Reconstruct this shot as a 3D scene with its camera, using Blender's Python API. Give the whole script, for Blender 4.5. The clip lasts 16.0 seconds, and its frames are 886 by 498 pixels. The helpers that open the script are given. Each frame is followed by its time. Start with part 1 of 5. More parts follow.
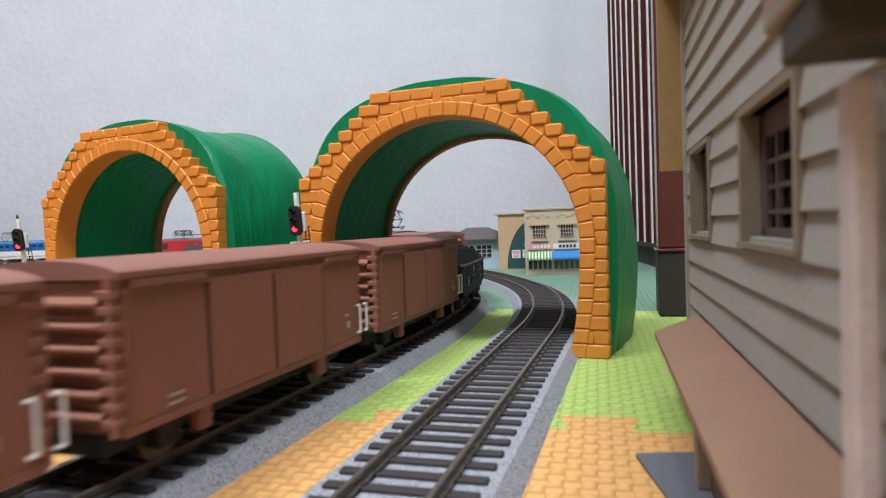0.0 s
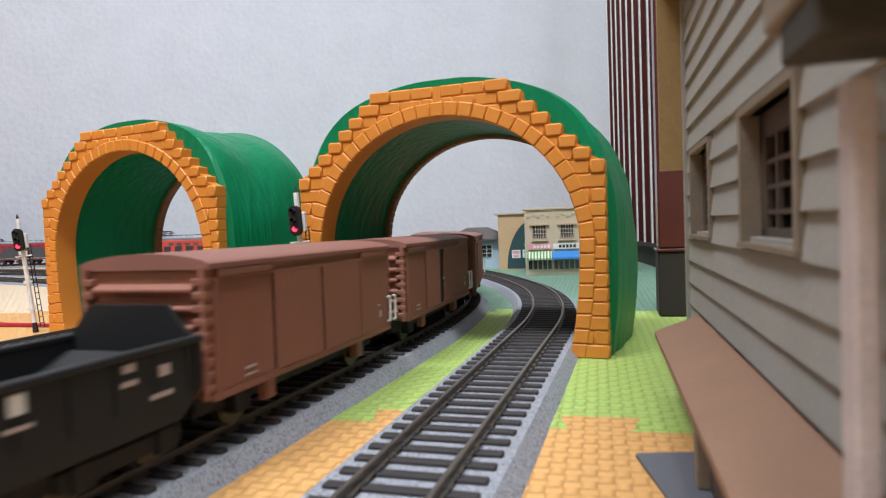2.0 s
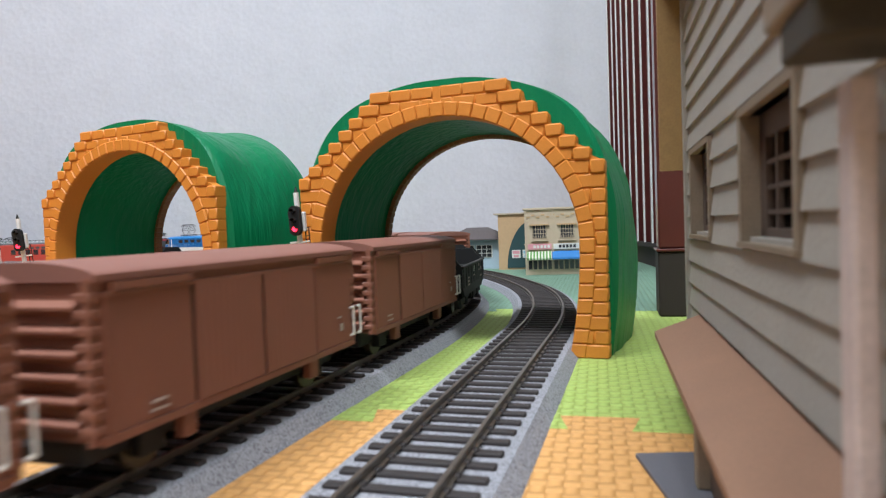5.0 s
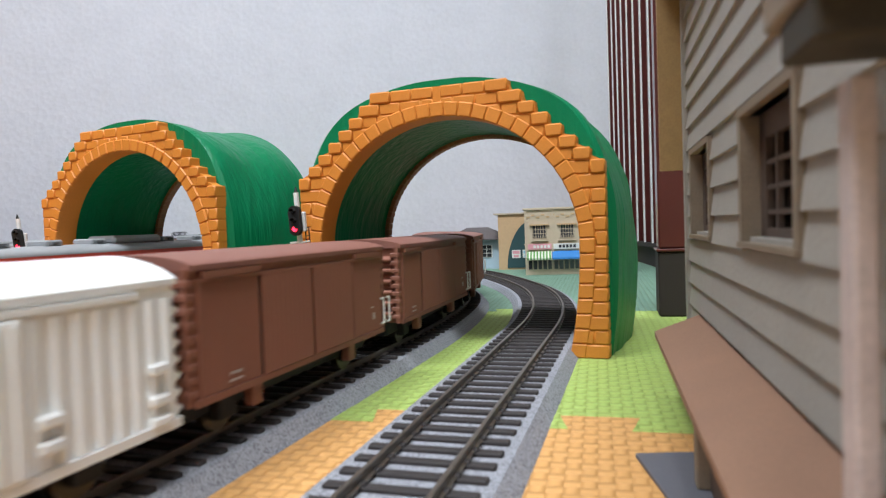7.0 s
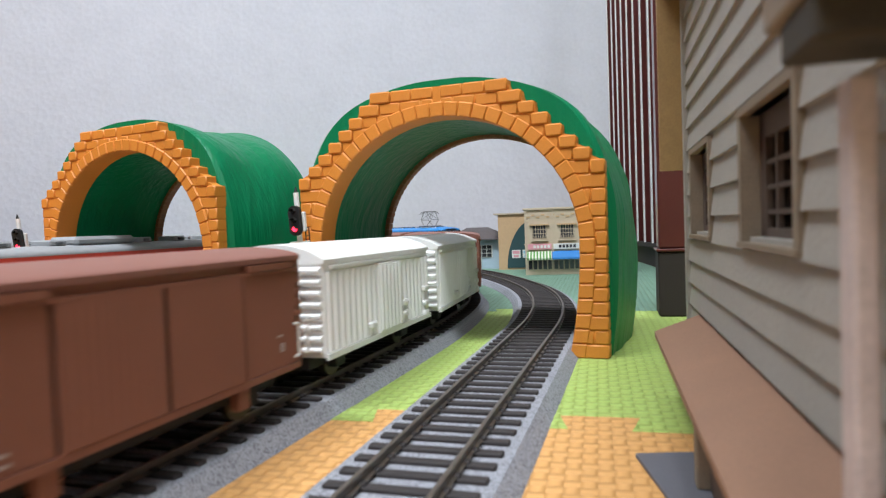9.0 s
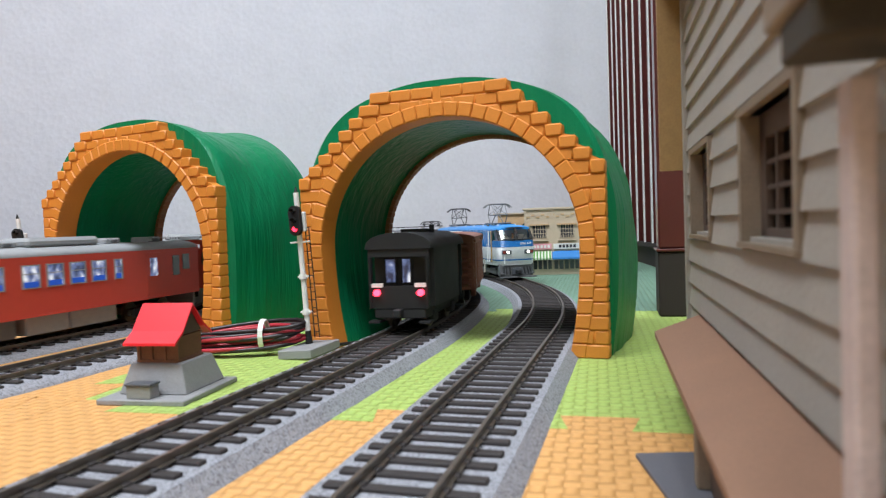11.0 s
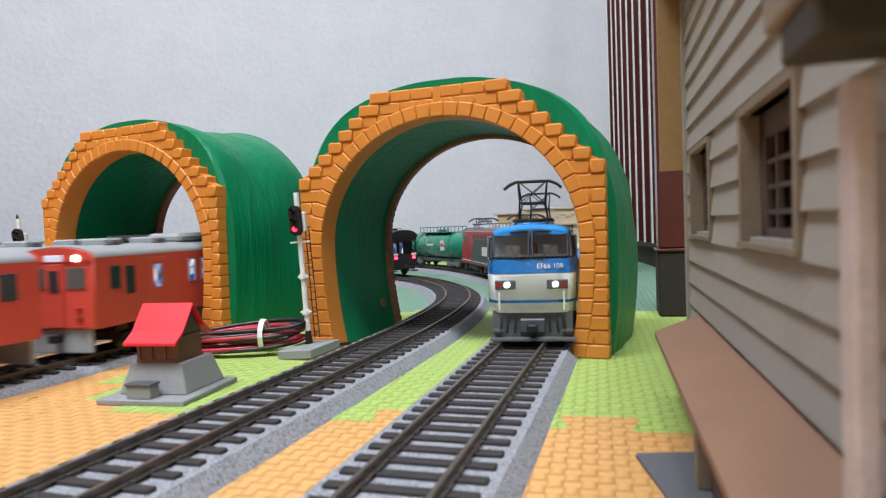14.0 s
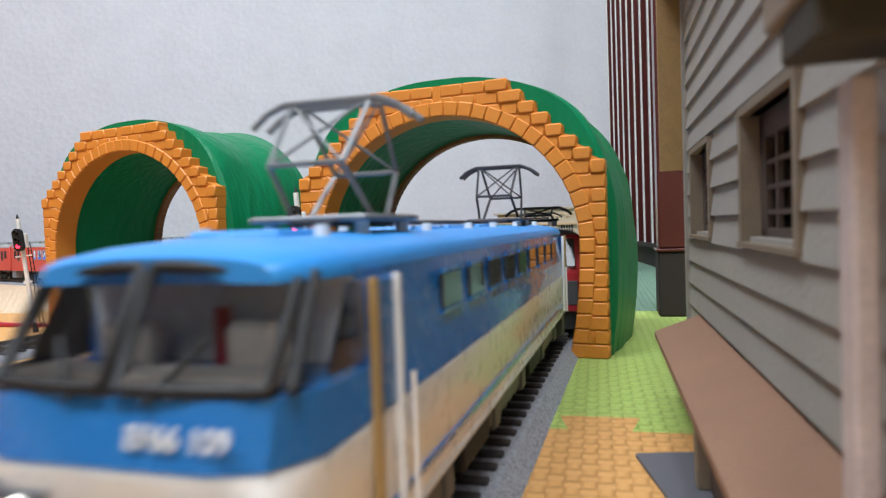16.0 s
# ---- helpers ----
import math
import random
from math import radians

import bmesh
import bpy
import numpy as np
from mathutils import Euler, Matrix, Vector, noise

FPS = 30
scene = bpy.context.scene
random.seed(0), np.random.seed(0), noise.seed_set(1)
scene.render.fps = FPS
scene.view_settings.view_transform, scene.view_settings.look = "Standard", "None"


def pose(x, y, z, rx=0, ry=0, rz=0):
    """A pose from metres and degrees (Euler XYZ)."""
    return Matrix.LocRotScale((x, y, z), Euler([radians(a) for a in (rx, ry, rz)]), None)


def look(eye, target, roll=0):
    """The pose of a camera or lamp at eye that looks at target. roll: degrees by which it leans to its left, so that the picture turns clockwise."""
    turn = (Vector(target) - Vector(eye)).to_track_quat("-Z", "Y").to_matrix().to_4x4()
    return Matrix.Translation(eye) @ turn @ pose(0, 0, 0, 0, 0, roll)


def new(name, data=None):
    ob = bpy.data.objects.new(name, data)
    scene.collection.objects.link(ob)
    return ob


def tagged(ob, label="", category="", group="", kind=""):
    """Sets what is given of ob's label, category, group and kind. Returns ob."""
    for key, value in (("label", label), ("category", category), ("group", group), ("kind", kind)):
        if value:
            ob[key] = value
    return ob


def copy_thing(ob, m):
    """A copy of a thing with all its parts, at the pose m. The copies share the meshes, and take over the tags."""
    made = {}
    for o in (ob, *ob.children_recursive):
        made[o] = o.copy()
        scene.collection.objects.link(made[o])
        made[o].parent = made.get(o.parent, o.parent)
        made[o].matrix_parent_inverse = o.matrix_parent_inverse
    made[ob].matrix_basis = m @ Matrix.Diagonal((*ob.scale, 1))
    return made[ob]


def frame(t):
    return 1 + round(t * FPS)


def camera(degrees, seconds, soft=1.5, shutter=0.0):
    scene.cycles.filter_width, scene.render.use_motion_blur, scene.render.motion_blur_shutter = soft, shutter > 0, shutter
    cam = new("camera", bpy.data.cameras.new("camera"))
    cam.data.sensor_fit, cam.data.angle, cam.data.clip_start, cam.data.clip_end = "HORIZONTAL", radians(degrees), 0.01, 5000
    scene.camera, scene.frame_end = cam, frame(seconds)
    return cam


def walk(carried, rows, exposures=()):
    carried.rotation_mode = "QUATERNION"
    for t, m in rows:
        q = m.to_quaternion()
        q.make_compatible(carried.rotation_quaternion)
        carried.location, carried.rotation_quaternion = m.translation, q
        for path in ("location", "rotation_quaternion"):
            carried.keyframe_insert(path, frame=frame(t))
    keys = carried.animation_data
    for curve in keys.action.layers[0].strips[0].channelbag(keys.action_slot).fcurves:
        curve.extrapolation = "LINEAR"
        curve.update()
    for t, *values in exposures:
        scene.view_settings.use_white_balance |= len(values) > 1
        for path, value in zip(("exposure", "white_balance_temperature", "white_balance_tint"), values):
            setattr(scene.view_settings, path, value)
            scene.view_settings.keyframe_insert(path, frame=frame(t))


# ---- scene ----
cam = camera(68.57, 16.0, soft=1.15, shutter=0.5)
U = 0.001  # all sizes below are written in millimetres
EYE = (0.0, 0.0, 53 * U)
VIEW = look(EYE, (0.0, 1.0, 53 * U - math.tan(radians(1.94))), -2.0)
walk(cam, [(0.0, VIEW), (16.0, VIEW)], [(0.0, 0.0), (16.0, 0.0)])
cam.data.dof.use_dof = True
cam.data.dof.focus_distance = 0.44
cam.data.dof.aperture_fstop = 32.0

# ---- light: ceiling lamp, a second one added as fill, faint daylight from the window behind ----
world = bpy.data.worlds.new("room_world")
scene.world = world
world.use_nodes = True
bg = world.node_tree.nodes["Background"]
bg.inputs["Color"].default_value = (0.75, 0.82, 1.0, 1)
bg.inputs["Strength"].default_value = 0.01


def area(name, place, target, sx, sy, watts, color):
    data = bpy.data.lights.new(name, "AREA")
    data.shape, data.size, data.size_y, data.energy, data.color = "RECTANGLE", sx, sy, watts, color
    ob = new(name, data)
    ob.matrix_world = look(place, target)
    return ob


area("ceiling_key_and_fill", (-0.70, -0.10, 1.96), (-0.45, 0.40, 0.0), 0.60, 0.60, 68.0, (0.845, 0.912, 1.0))
# added overhead fill that brightens train sides and hill flanks, no known lamp
area("ceiling_key_and_fill", (0.04, -0.36, 1.96), (0.0, 0.25, 0.0), 0.60, 0.60, 58.0, (0.86, 0.925, 1.0))
area("window_daylight", (0.10, -1.27, 1.05), (0.0, 0.35, 0.05), 0.5, 0.8, 10.0, (0.86, 0.925, 1.0))

# ---- materials ----
def shade(name, color, rough=0.5, metal=0.0, var=0.12, scale=300.0, bump=0.0, bscale=900.0, coat=0.0, emit=None, power=0.0, fine=2200.0):
    """A painted, moulded or cast surface: colour that varies at two scales, grain in the gloss and the relief."""
    m = bpy.data.materials.new(name)
    m.use_nodes = True
    nt = m.node_tree
    p = nt.nodes["Principled BSDF"]
    tc = nt.nodes.new("ShaderNodeTexCoord")
    n1 = nt.nodes.new("ShaderNodeTexNoise")
    n1.inputs["Scale"].default_value, n1.inputs["Detail"].default_value = scale, 4
    n2 = nt.nodes.new("ShaderNodeTexNoise")
    n2.inputs["Scale"].default_value, n2.inputs["Detail"].default_value = fine, 2
    add = nt.nodes.new("ShaderNodeMath")
    add.operation = "ADD"
    mr = nt.nodes.new("ShaderNodeMapRange")
    mr.inputs[1].default_value, mr.inputs[2].default_value = 0.6, 1.4
    mr.inputs[3].default_value, mr.inputs[4].default_value = 1 - var, 1 + var
    vm = nt.nodes.new("ShaderNodeVectorMath")
    vm.operation = "SCALE"
    vm.inputs[0].default_value = color
    L = nt.links.new
    L(tc.outputs["Object"], n1.inputs["Vector"]), L(tc.outputs["Object"], n2.inputs["Vector"])
    L(n1.outputs["Fac"], add.inputs[0]), L(n2.outputs["Fac"], add.inputs[1])
    L(add.outputs[0], mr.inputs[0]), L(mr.outputs[0], vm.inputs["Scale"])
    L(vm.outputs[0], p.inputs["Base Color"])
    p.inputs["Metallic"].default_value = metal
    rr = nt.nodes.new("ShaderNodeMapRange")
    rr.inputs[3].default_value, rr.inputs[4].default_value = max(0.03, rough - 0.08), min(1, rough + 0.1)
    L(n1.outputs["Fac"], rr.inputs[0]), L(rr.outputs[0], p.inputs["Roughness"])
    p.inputs["Coat Weight"].default_value = coat
    if bump:
        n3 = nt.nodes.new("ShaderNodeTexNoise")
        n3.inputs["Scale"].default_value, n3.inputs["Detail"].default_value = bscale, 3
        b = nt.nodes.new("ShaderNodeBump")
        b.inputs["Strength"].default_value, b.inputs["Distance"].default_value = bump, 0.0006
        L(tc.outputs["Object"], n3.inputs["Vector"]), L(n3.outputs["Fac"], b.inputs["Height"])
        L(b.outputs[0], p.inputs["Normal"])
    if emit:
        p.inputs["Emission Color"].default_value = (*emit, 1)
        p.inputs["Emission Strength"].default_value = power
    return m


def foam(name, color):
    """Soft foam mat pressed with a basket weave."""
    m = shade(name, color, 0.62, var=0.10, scale=40.0, fine=700.0)
    nt = m.node_tree
    p = nt.nodes["Principled BSDF"]
    tc = nt.nodes.new("ShaderNodeTexCoord")
    sep = nt.nodes.new("ShaderNodeSeparateXYZ")
    L = nt.links.new
    L(tc.outputs["Object"], sep.inputs[0])

    def calc(op, a, k):
        nd = nt.nodes.new("ShaderNodeMath")
        nd.operation = op
        L(a, nd.inputs[0])
        nd.inputs[1].default_value = k
        return nd.outputs[0]

    cell = 0.0034
    ribs = [calc("POWER", calc("ABSOLUTE", calc("SINE", calc("MULTIPLY", sep.outputs[i], math.pi / cell), 0), 0), 0.6) for i in (0, 1)]
    ck = nt.nodes.new("ShaderNodeTexChecker")
    ck.inputs["Scale"].default_value = 1.0 / cell
    flat = nt.nodes.new("ShaderNodeMapping")
    flat.inputs["Location"].default_value = (0, 0, cell * 0.5)
    flat.inputs["Scale"].default_value = (1, 1, 0)
    L(tc.outputs["Object"], flat.inputs["Vector"]), L(flat.outputs[0], ck.inputs["Vector"])
    weave = nt.nodes.new("ShaderNodeMix")
    L(ck.outputs["Fac"], weave.inputs["Factor"]), L(ribs[0], weave.inputs["A"]), L(ribs[1], weave.inputs["B"])
    b = nt.nodes.new("ShaderNodeBump")
    b.inputs["Strength"].default_value, b.inputs["Distance"].default_value = 0.8, 0.0008
    L(weave.outputs["Result"], b.inputs["Height"]), L(b.outputs[0], p.inputs["Normal"])
    # the grooves take a darker tone, so the weave is seen in the colour too
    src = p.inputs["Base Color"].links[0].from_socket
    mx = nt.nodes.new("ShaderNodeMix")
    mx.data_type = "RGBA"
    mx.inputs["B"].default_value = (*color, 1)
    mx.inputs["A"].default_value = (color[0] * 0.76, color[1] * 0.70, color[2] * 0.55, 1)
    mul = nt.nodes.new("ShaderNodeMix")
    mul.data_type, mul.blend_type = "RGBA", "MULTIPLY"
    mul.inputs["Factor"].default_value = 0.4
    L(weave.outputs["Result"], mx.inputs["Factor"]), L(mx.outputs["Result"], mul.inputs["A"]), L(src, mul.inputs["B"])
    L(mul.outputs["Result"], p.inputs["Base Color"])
    return m


def thin_pane(name, tint):
    """A thin clear pane: see-through, with a sharp reflection that grows at the edge."""
    m = bpy.data.materials.new(name)
    m.use_nodes = True
    nt = m.node_tree
    nt.nodes.remove(nt.nodes["Principled BSDF"])
    tr = nt.nodes.new("ShaderNodeBsdfTransparent")
    tr.inputs["Color"].default_value = (*tint, 1)
    gl = nt.nodes.new("ShaderNodeBsdfGlossy")
    gl.inputs["Roughness"].default_value = 0.03
    fr = nt.nodes.new("ShaderNodeFresnel")
    fr.inputs["IOR"].default_value = 1.9
    mx = nt.nodes.new("ShaderNodeMixShader")
    L = nt.links.new
    L(fr.outputs[0], mx.inputs[0]), L(tr.outputs[0], mx.inputs[1]), L(gl.outputs[0], mx.inputs[2])
    L(mx.outputs[0], nt.nodes["Material Output"].inputs["Surface"])
    return m


def speckle(name, base, dots, scale):
    """Moulded ballast: grey grain with darker and lighter stones."""
    m = shade(name, base, 0.85, var=0.2, scale=120.0, bump=0.9, bscale=700.0, fine=900.0)
    nt = m.node_tree
    p = nt.nodes["Principled BSDF"]
    tc = nt.nodes.new("ShaderNodeTexCoord")
    v = nt.nodes.new("ShaderNodeTexVoronoi")
    v.inputs["Scale"].default_value = scale
    r = nt.nodes.new("ShaderNodeValToRGB")
    r.color_ramp.elements[0].position, r.color_ramp.elements[0].color = 0.10, (*dots, 1)
    r.color_ramp.elements[1].position, r.color_ramp.elements[1].color = 0.85, (*[c * 1.22 for c in base], 1)
    e = r.color_ramp.elements.new(0.4)
    e.color = (*base, 1)
    sep = nt.nodes.new("ShaderNodeSeparateColor")
    L = nt.links.new
    L(tc.outputs["Object"], v.inputs["Vector"]), L(v.outputs["Color"], sep.inputs[0])
    L(sep.outputs[0], r.inputs["Fac"]), L(r.outputs["Color"], p.inputs["Base Color"])
    return m


ORANGE = shade("orange_plastic", (0.67, 0.235, 0.031), 0.5, var=0.08, bump=0.15, bscale=600, scale=60)
GREEN = shade("green_plastic", (0.003, 0.185, 0.075), 0.40, var=0.14, bump=1.0, bscale=120, scale=40, coat=0.03)
for nd in GREEN.node_tree.nodes:  # the folds run down the hill
    if nd.type == "BUMP":
        src = nd.inputs["Height"].links[0].from_node
        mp = GREEN.node_tree.nodes.new("ShaderNodeMapping")
        mp.inputs["Scale"].default_value = (2.0, 2.0, 0.16)
        GREEN.node_tree.links.new(src.inputs["Vector"].links[0].from_socket, mp.inputs["Vector"])
        GREEN.node_tree.links.new(mp.outputs[0], src.inputs["Vector"])
        nd.inputs["Distance"].default_value = 0.0012
GREEN.node_tree.nodes["Principled BSDF"].inputs["Specular IOR Level"].default_value = 0.22
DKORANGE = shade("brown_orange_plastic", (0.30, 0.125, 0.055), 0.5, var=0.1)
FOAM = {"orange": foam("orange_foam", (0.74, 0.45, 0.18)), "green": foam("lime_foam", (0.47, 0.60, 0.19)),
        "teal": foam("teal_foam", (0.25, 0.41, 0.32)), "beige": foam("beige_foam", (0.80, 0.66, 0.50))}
BALLAST = speckle("grey_ballast", (0.255, 0.26, 0.285), (0.15, 0.15, 0.17), 2300.0)
SLEEPER = shade("dark_brown_sleeper", (0.030, 0.024, 0.023), 0.75, var=0.2)
RAIL = shade("worn_nickel_rail", (0.17, 0.145, 0.12), 0.4, 0.7, var=0.15)
BROWN = shade("freight_brown_paint", (0.25, 0.096, 0.06), 0.55, var=0.08, bump=0.1, scale=90)
BROWN_ROOF = shade("freight_brown_roof", (0.25, 0.105, 0.078), 0.6, var=0.08, scale=90)
WHITE = shade("white_wagon_paint", (0.90, 0.90, 0.88), 0.45, var=0.04, scale=90)
BLACK = shade("black_paint", (0.008, 0.008, 0.009), 0.6, var=0.2, scale=90)
UNDER = shade("black_underframe", (0.010, 0.010, 0.010), 0.7, var=0.3)
WHEEL = shade("blackened_wheel", (0.09, 0.075, 0.05), 0.4, 0.8, var=0.2)
MARK = shade("white_lettering", (0.72, 0.70, 0.66), 0.6, var=0.1)
FADED = shade("faded_lettering", (0.45, 0.36, 0.33), 0.6, var=0.1)
BLUE = shade("locomotive_blue", (0.014, 0.135, 0.38), 0.25, var=0.04, coat=0.4)
ROOFBLUE = shade("roof_blue", (0.028, 0.25, 0.64), 0.35, var=0.05)
CREAM = shade("locomotive_white", (0.84, 0.85, 0.85), 0.28, var=0.04, coat=0.3)
GREY = shade("grey_skirt_paint", (0.12, 0.123, 0.128), 0.5, var=0.12)
LGREY = shade("light_grey_roof", (0.30, 0.31, 0.32), 0.6, var=0.1)
WINDOW = shade("dark_window_glass", (0.035, 0.038, 0.042), 0.06, var=0.1, coat=0.5)
CABGLASS = shade("cab_glass", (0.10, 0.095, 0.09), 0.05, var=0.35, coat=0.6, scale=60)
CLEARPANE = thin_pane("clear_cab_pane", (0.94, 0.95, 0.95))
SEATCREAM = shade("cream_cab_interior", (0.76, 0.68, 0.60), 0.7, var=0.15)
CABGREY = shade("grey_cab_wall", (0.80, 0.79, 0.77), 0.7, var=0.15)
SEAL = shade("black_rubber_seal", (0.012, 0.012, 0.013), 0.6, var=0.1)
LIT = shade("lit_window", (0.08, 0.09, 0.13), 0.15, var=0.3, emit=(0.55, 0.66, 1.0), power=0.85, scale=120)
lit_p = LIT.node_tree
lit_map, lit_noise, lit_ramp = lit_p.nodes.new("ShaderNodeMapping"), lit_p.nodes.new("ShaderNodeTexNoise"), lit_p.nodes.new("ShaderNodeValToRGB")
lit_map.inputs["Scale"].default_value = (1, 1, 0.55)
lit_noise.inputs["Scale"].default_value, lit_noise.inputs["Detail"].default_value = 330.0, 3
for pos, col in ((0.36, (0.02, 0.025, 0.06, 1)), (0.66, (0.95, 0.97, 1.0, 1))):
    el = lit_ramp.color_ramp.elements[0 if pos < 0.5 else 1]
    el.position, el.color = pos, col
el = lit_ramp.color_ramp.elements.new(0.5)
el.color = (0.16, 0.22, 0.45, 1)
lit_p.links.new(lit_p.nodes.new("ShaderNodeTexCoord").outputs["Object"], lit_map.inputs["Vector"])
lit_p.links.new(lit_map.outputs[0], lit_noise.inputs["Vector"])
lit_p.links.new(lit_noise.outputs["Fac"], lit_ramp.inputs["Fac"])
lit_p.links.new(lit_ramp.outputs["Color"], lit_p.nodes["Principled BSDF"].inputs["Emission Color"])
LITBLUE = shade("blue_blind", (0.02, 0.09, 0.5), 0.4, var=0.2, emit=(0.02, 0.10, 0.6), power=0.35)
HEAD = shade("headlight", (1, 1, 1), 0.2, emit=(1.0, 0.97, 0.90), power=4.0)
TAIL = shade("tail_light", (1, 0.05, 0.05), 0.2, emit=(1.0, 0.03, 0.07), power=7.0)
SIGRED = shade("signal_red", (1, 0.05, 0.05), 0.2, emit=(1.0, 0.02, 0.05), power=6.0)
SIGOFF = shade("dark_lens", (0.01, 0.01, 0.01), 0.15)
VERMILION = shade("vermilion_paint", (0.60, 0.072, 0.050), 0.38, var=0.05)
DKRED = shade("maroon_paint", (0.24, 0.028, 0.022), 0.4, var=0.06)
LOCORED = shade("locomotive_red", (0.46, 0.022, 0.035), 0.3, var=0.06)
SLATE = shade("slate_grey_paint", (0.075, 0.08, 0.09), 0.4, var=0.1)
TANKGREEN = shade("tank_green", (0.012, 0.20, 0.12), 0.25, var=0.08, coat=0.3)
PANTO = shade("pantograph_grey", (0.20, 0.21, 0.22), 0.4, 0.4, var=0.1)
PANTODARK = shade("pantograph_dark", (0.06, 0.06, 0.07), 0.45, 0.4, var=0.1)
INSUL = shade("white_insulator", (0.70, 0.72, 0.74), 0.25)
GOLD = shade("brass_door_frame", (0.42, 0.28, 0.11), 0.4, 0.2, var=0.1)
REDROOF = shade("bright_red_roof", (0.80, 0.018, 0.030), 0.45, var=0.05)
WOOD = shade("brown_wood_print", (0.17, 0.075, 0.04), 0.6, var=0.3, scale=200)
CONCRETE = shade("grey_concrete", (0.25, 0.25, 0.255), 0.8, var=0.12, bump=0.3)
WIRERED = shade("red_wire", (0.38, 0.02, 0.035), 0.35)
WIREBLACK = shade("black_wire", (0.015, 0.010, 0.012), 0.35)
TIE = shade("white_tie", (0.75, 0.74, 0.72), 0.5)
SIDING = shade("grey_weatherboard", (0.345, 0.32, 0.28), 0.75, var=0.12, scale=60, bump=0.3)
TRIMW = shade("taupe_trim", (0.24, 0.185, 0.13), 0.7, var=0.15)
DARKWOOD = shade("dark_window_wood", (0.085, 0.055, 0.04), 0.7, var=0.25)
TAN = shade("tan_awning", (0.27, 0.148, 0.092), 0.75, var=0.16, scale=60)
OCHRE = shade("ochre_board", (0.35, 0.22, 0.085), 0.7, var=0.15)
PALEPOST = shade("pale_weathered_post", (0.56, 0.47, 0.44), 0.75, var=0.22, scale=150)
PLATE = shade("slate_base_card", (0.11, 0.11, 0.125), 0.7, var=0.1)
REDWOOD = shade("red_brown_lacquer", (0.085, 0.014, 0.011), 0.4, var=0.25, scale=30, coat=0.4)
DARKSHELF = shade("dark_brown_board", (0.022, 0.014, 0.011), 0.85, var=0.2)
SHOPWALL = shade("cream_shop_wall", (0.54, 0.44, 0.32), 0.75, var=0.06)
SHOPSIDE = shade("ochre_shop_wall", (0.54, 0.36, 0.20), 0.75, var=0.08)
SHOPGREEN = shade("dark_teal_mural", (0.02, 0.06, 0.065), 0.7, var=0.1)
AWNG = shade("green_awning_stripe", (0.10, 0.27, 0.06), 0.7)
AWNW = shade("white_awning_stripe", (0.66, 0.66, 0.58), 0.7)
AWNB = shade("blue_awning", (0.03, 0.19, 0.50), 0.6)
PINK = shade("pink_sign", (0.70, 0.32, 0.36), 0.6)
SKYPAPER = shade("sky_blue_paper", (0.25, 0.50, 0.66), 0.6)
SIGNW = shade("white_sign", (0.70, 0.70, 0.66), 0.6)
INK = shade("black_ink", (0.02, 0.02, 0.03), 0.6)
HOUSEBLUE = shade("pale_blue_house_wall", (0.36, 0.46, 0.54), 0.7, var=0.06)
OLIVE = shade("dark_olive_beam", (0.045, 0.038, 0.026), 0.8, var=0.2)
SLATEROOF = shade("slate_roof", (0.10, 0.085, 0.085), 0.75, var=0.2)


def wallpaper():
    m = shade("embossed_wallpaper", (0.58, 0.595, 0.66), 0.9, var=0.06, scale=14.0, fine=130.0)
    nt = m.node_tree
    p = nt.nodes["Principled BSDF"]
    tc = nt.nodes.new("ShaderNodeTexCoord")
    a = nt.nodes.new("ShaderNodeTexNoise")
    a.inputs["Scale"].default_value, a.inputs["Detail"].default_value = 90.0, 6
    v = nt.nodes.new("ShaderNodeTexVoronoi")
    v.inputs["Scale"].default_value = 62.0
    ad = nt.nodes.new("ShaderNodeMath")
    ad.operation = "MULTIPLY"
    b = nt.nodes.new("ShaderNodeBump")
    b.inputs["Strength"].default_value, b.inputs["Distance"].default_value = 0.5, 0.0035
    L = nt.links.new
    L(tc.outputs["Object"], a.inputs["Vector"]), L(tc.outputs["Object"], v.inputs["Vector"])
    L(a.outputs["Fac"], ad.inputs[0]), L(v.outputs["Distance"], ad.inputs[1])
    L(ad.outputs[0], b.inputs["Height"]), L(b.outputs[0], p.inputs["Normal"])
    return m


WALLPAPER = wallpaper()
# kept dark on the unseen walls so that less light bounces into the layout
PLAINWALL = shade("darkened_room_wall", (0.20, 0.19, 0.18), 0.9, var=0.05, scale=10)
CEILING = shade("white_ceiling", (0.60, 0.60, 0.60), 0.9, var=0.04, scale=10)
FLOORMAT = shade("wood_floor", (0.30, 0.20, 0.12), 0.5, var=0.2, scale=20)

# ---- building helpers (sizes in millimetres) ----
def box(bm, x0, x1, y0, y1, z0, z1, bevel=0.0):
    x0, x1, y0, y1, z0, z1 = min(x0, x1), max(x0, x1), min(y0, y1), max(y0, y1), min(z0, z1), max(z0, z1)
    r = bmesh.ops.create_cube(bm, size=1.0)
    vs = r["verts"]
    for v in vs:
        v.co = Vector(((x0 + x1) / 2 + v.co.x * (x1 - x0), (y0 + y1) / 2 + v.co.y * (y1 - y0), (z0 + z1) / 2 + v.co.z * (z1 - z0)))
    if bevel:
        es = list({e for v in vs for e in v.link_edges})
        bmesh.ops.bevel(bm, geom=es, offset=bevel, segments=1, affect="EDGES")
    return bm


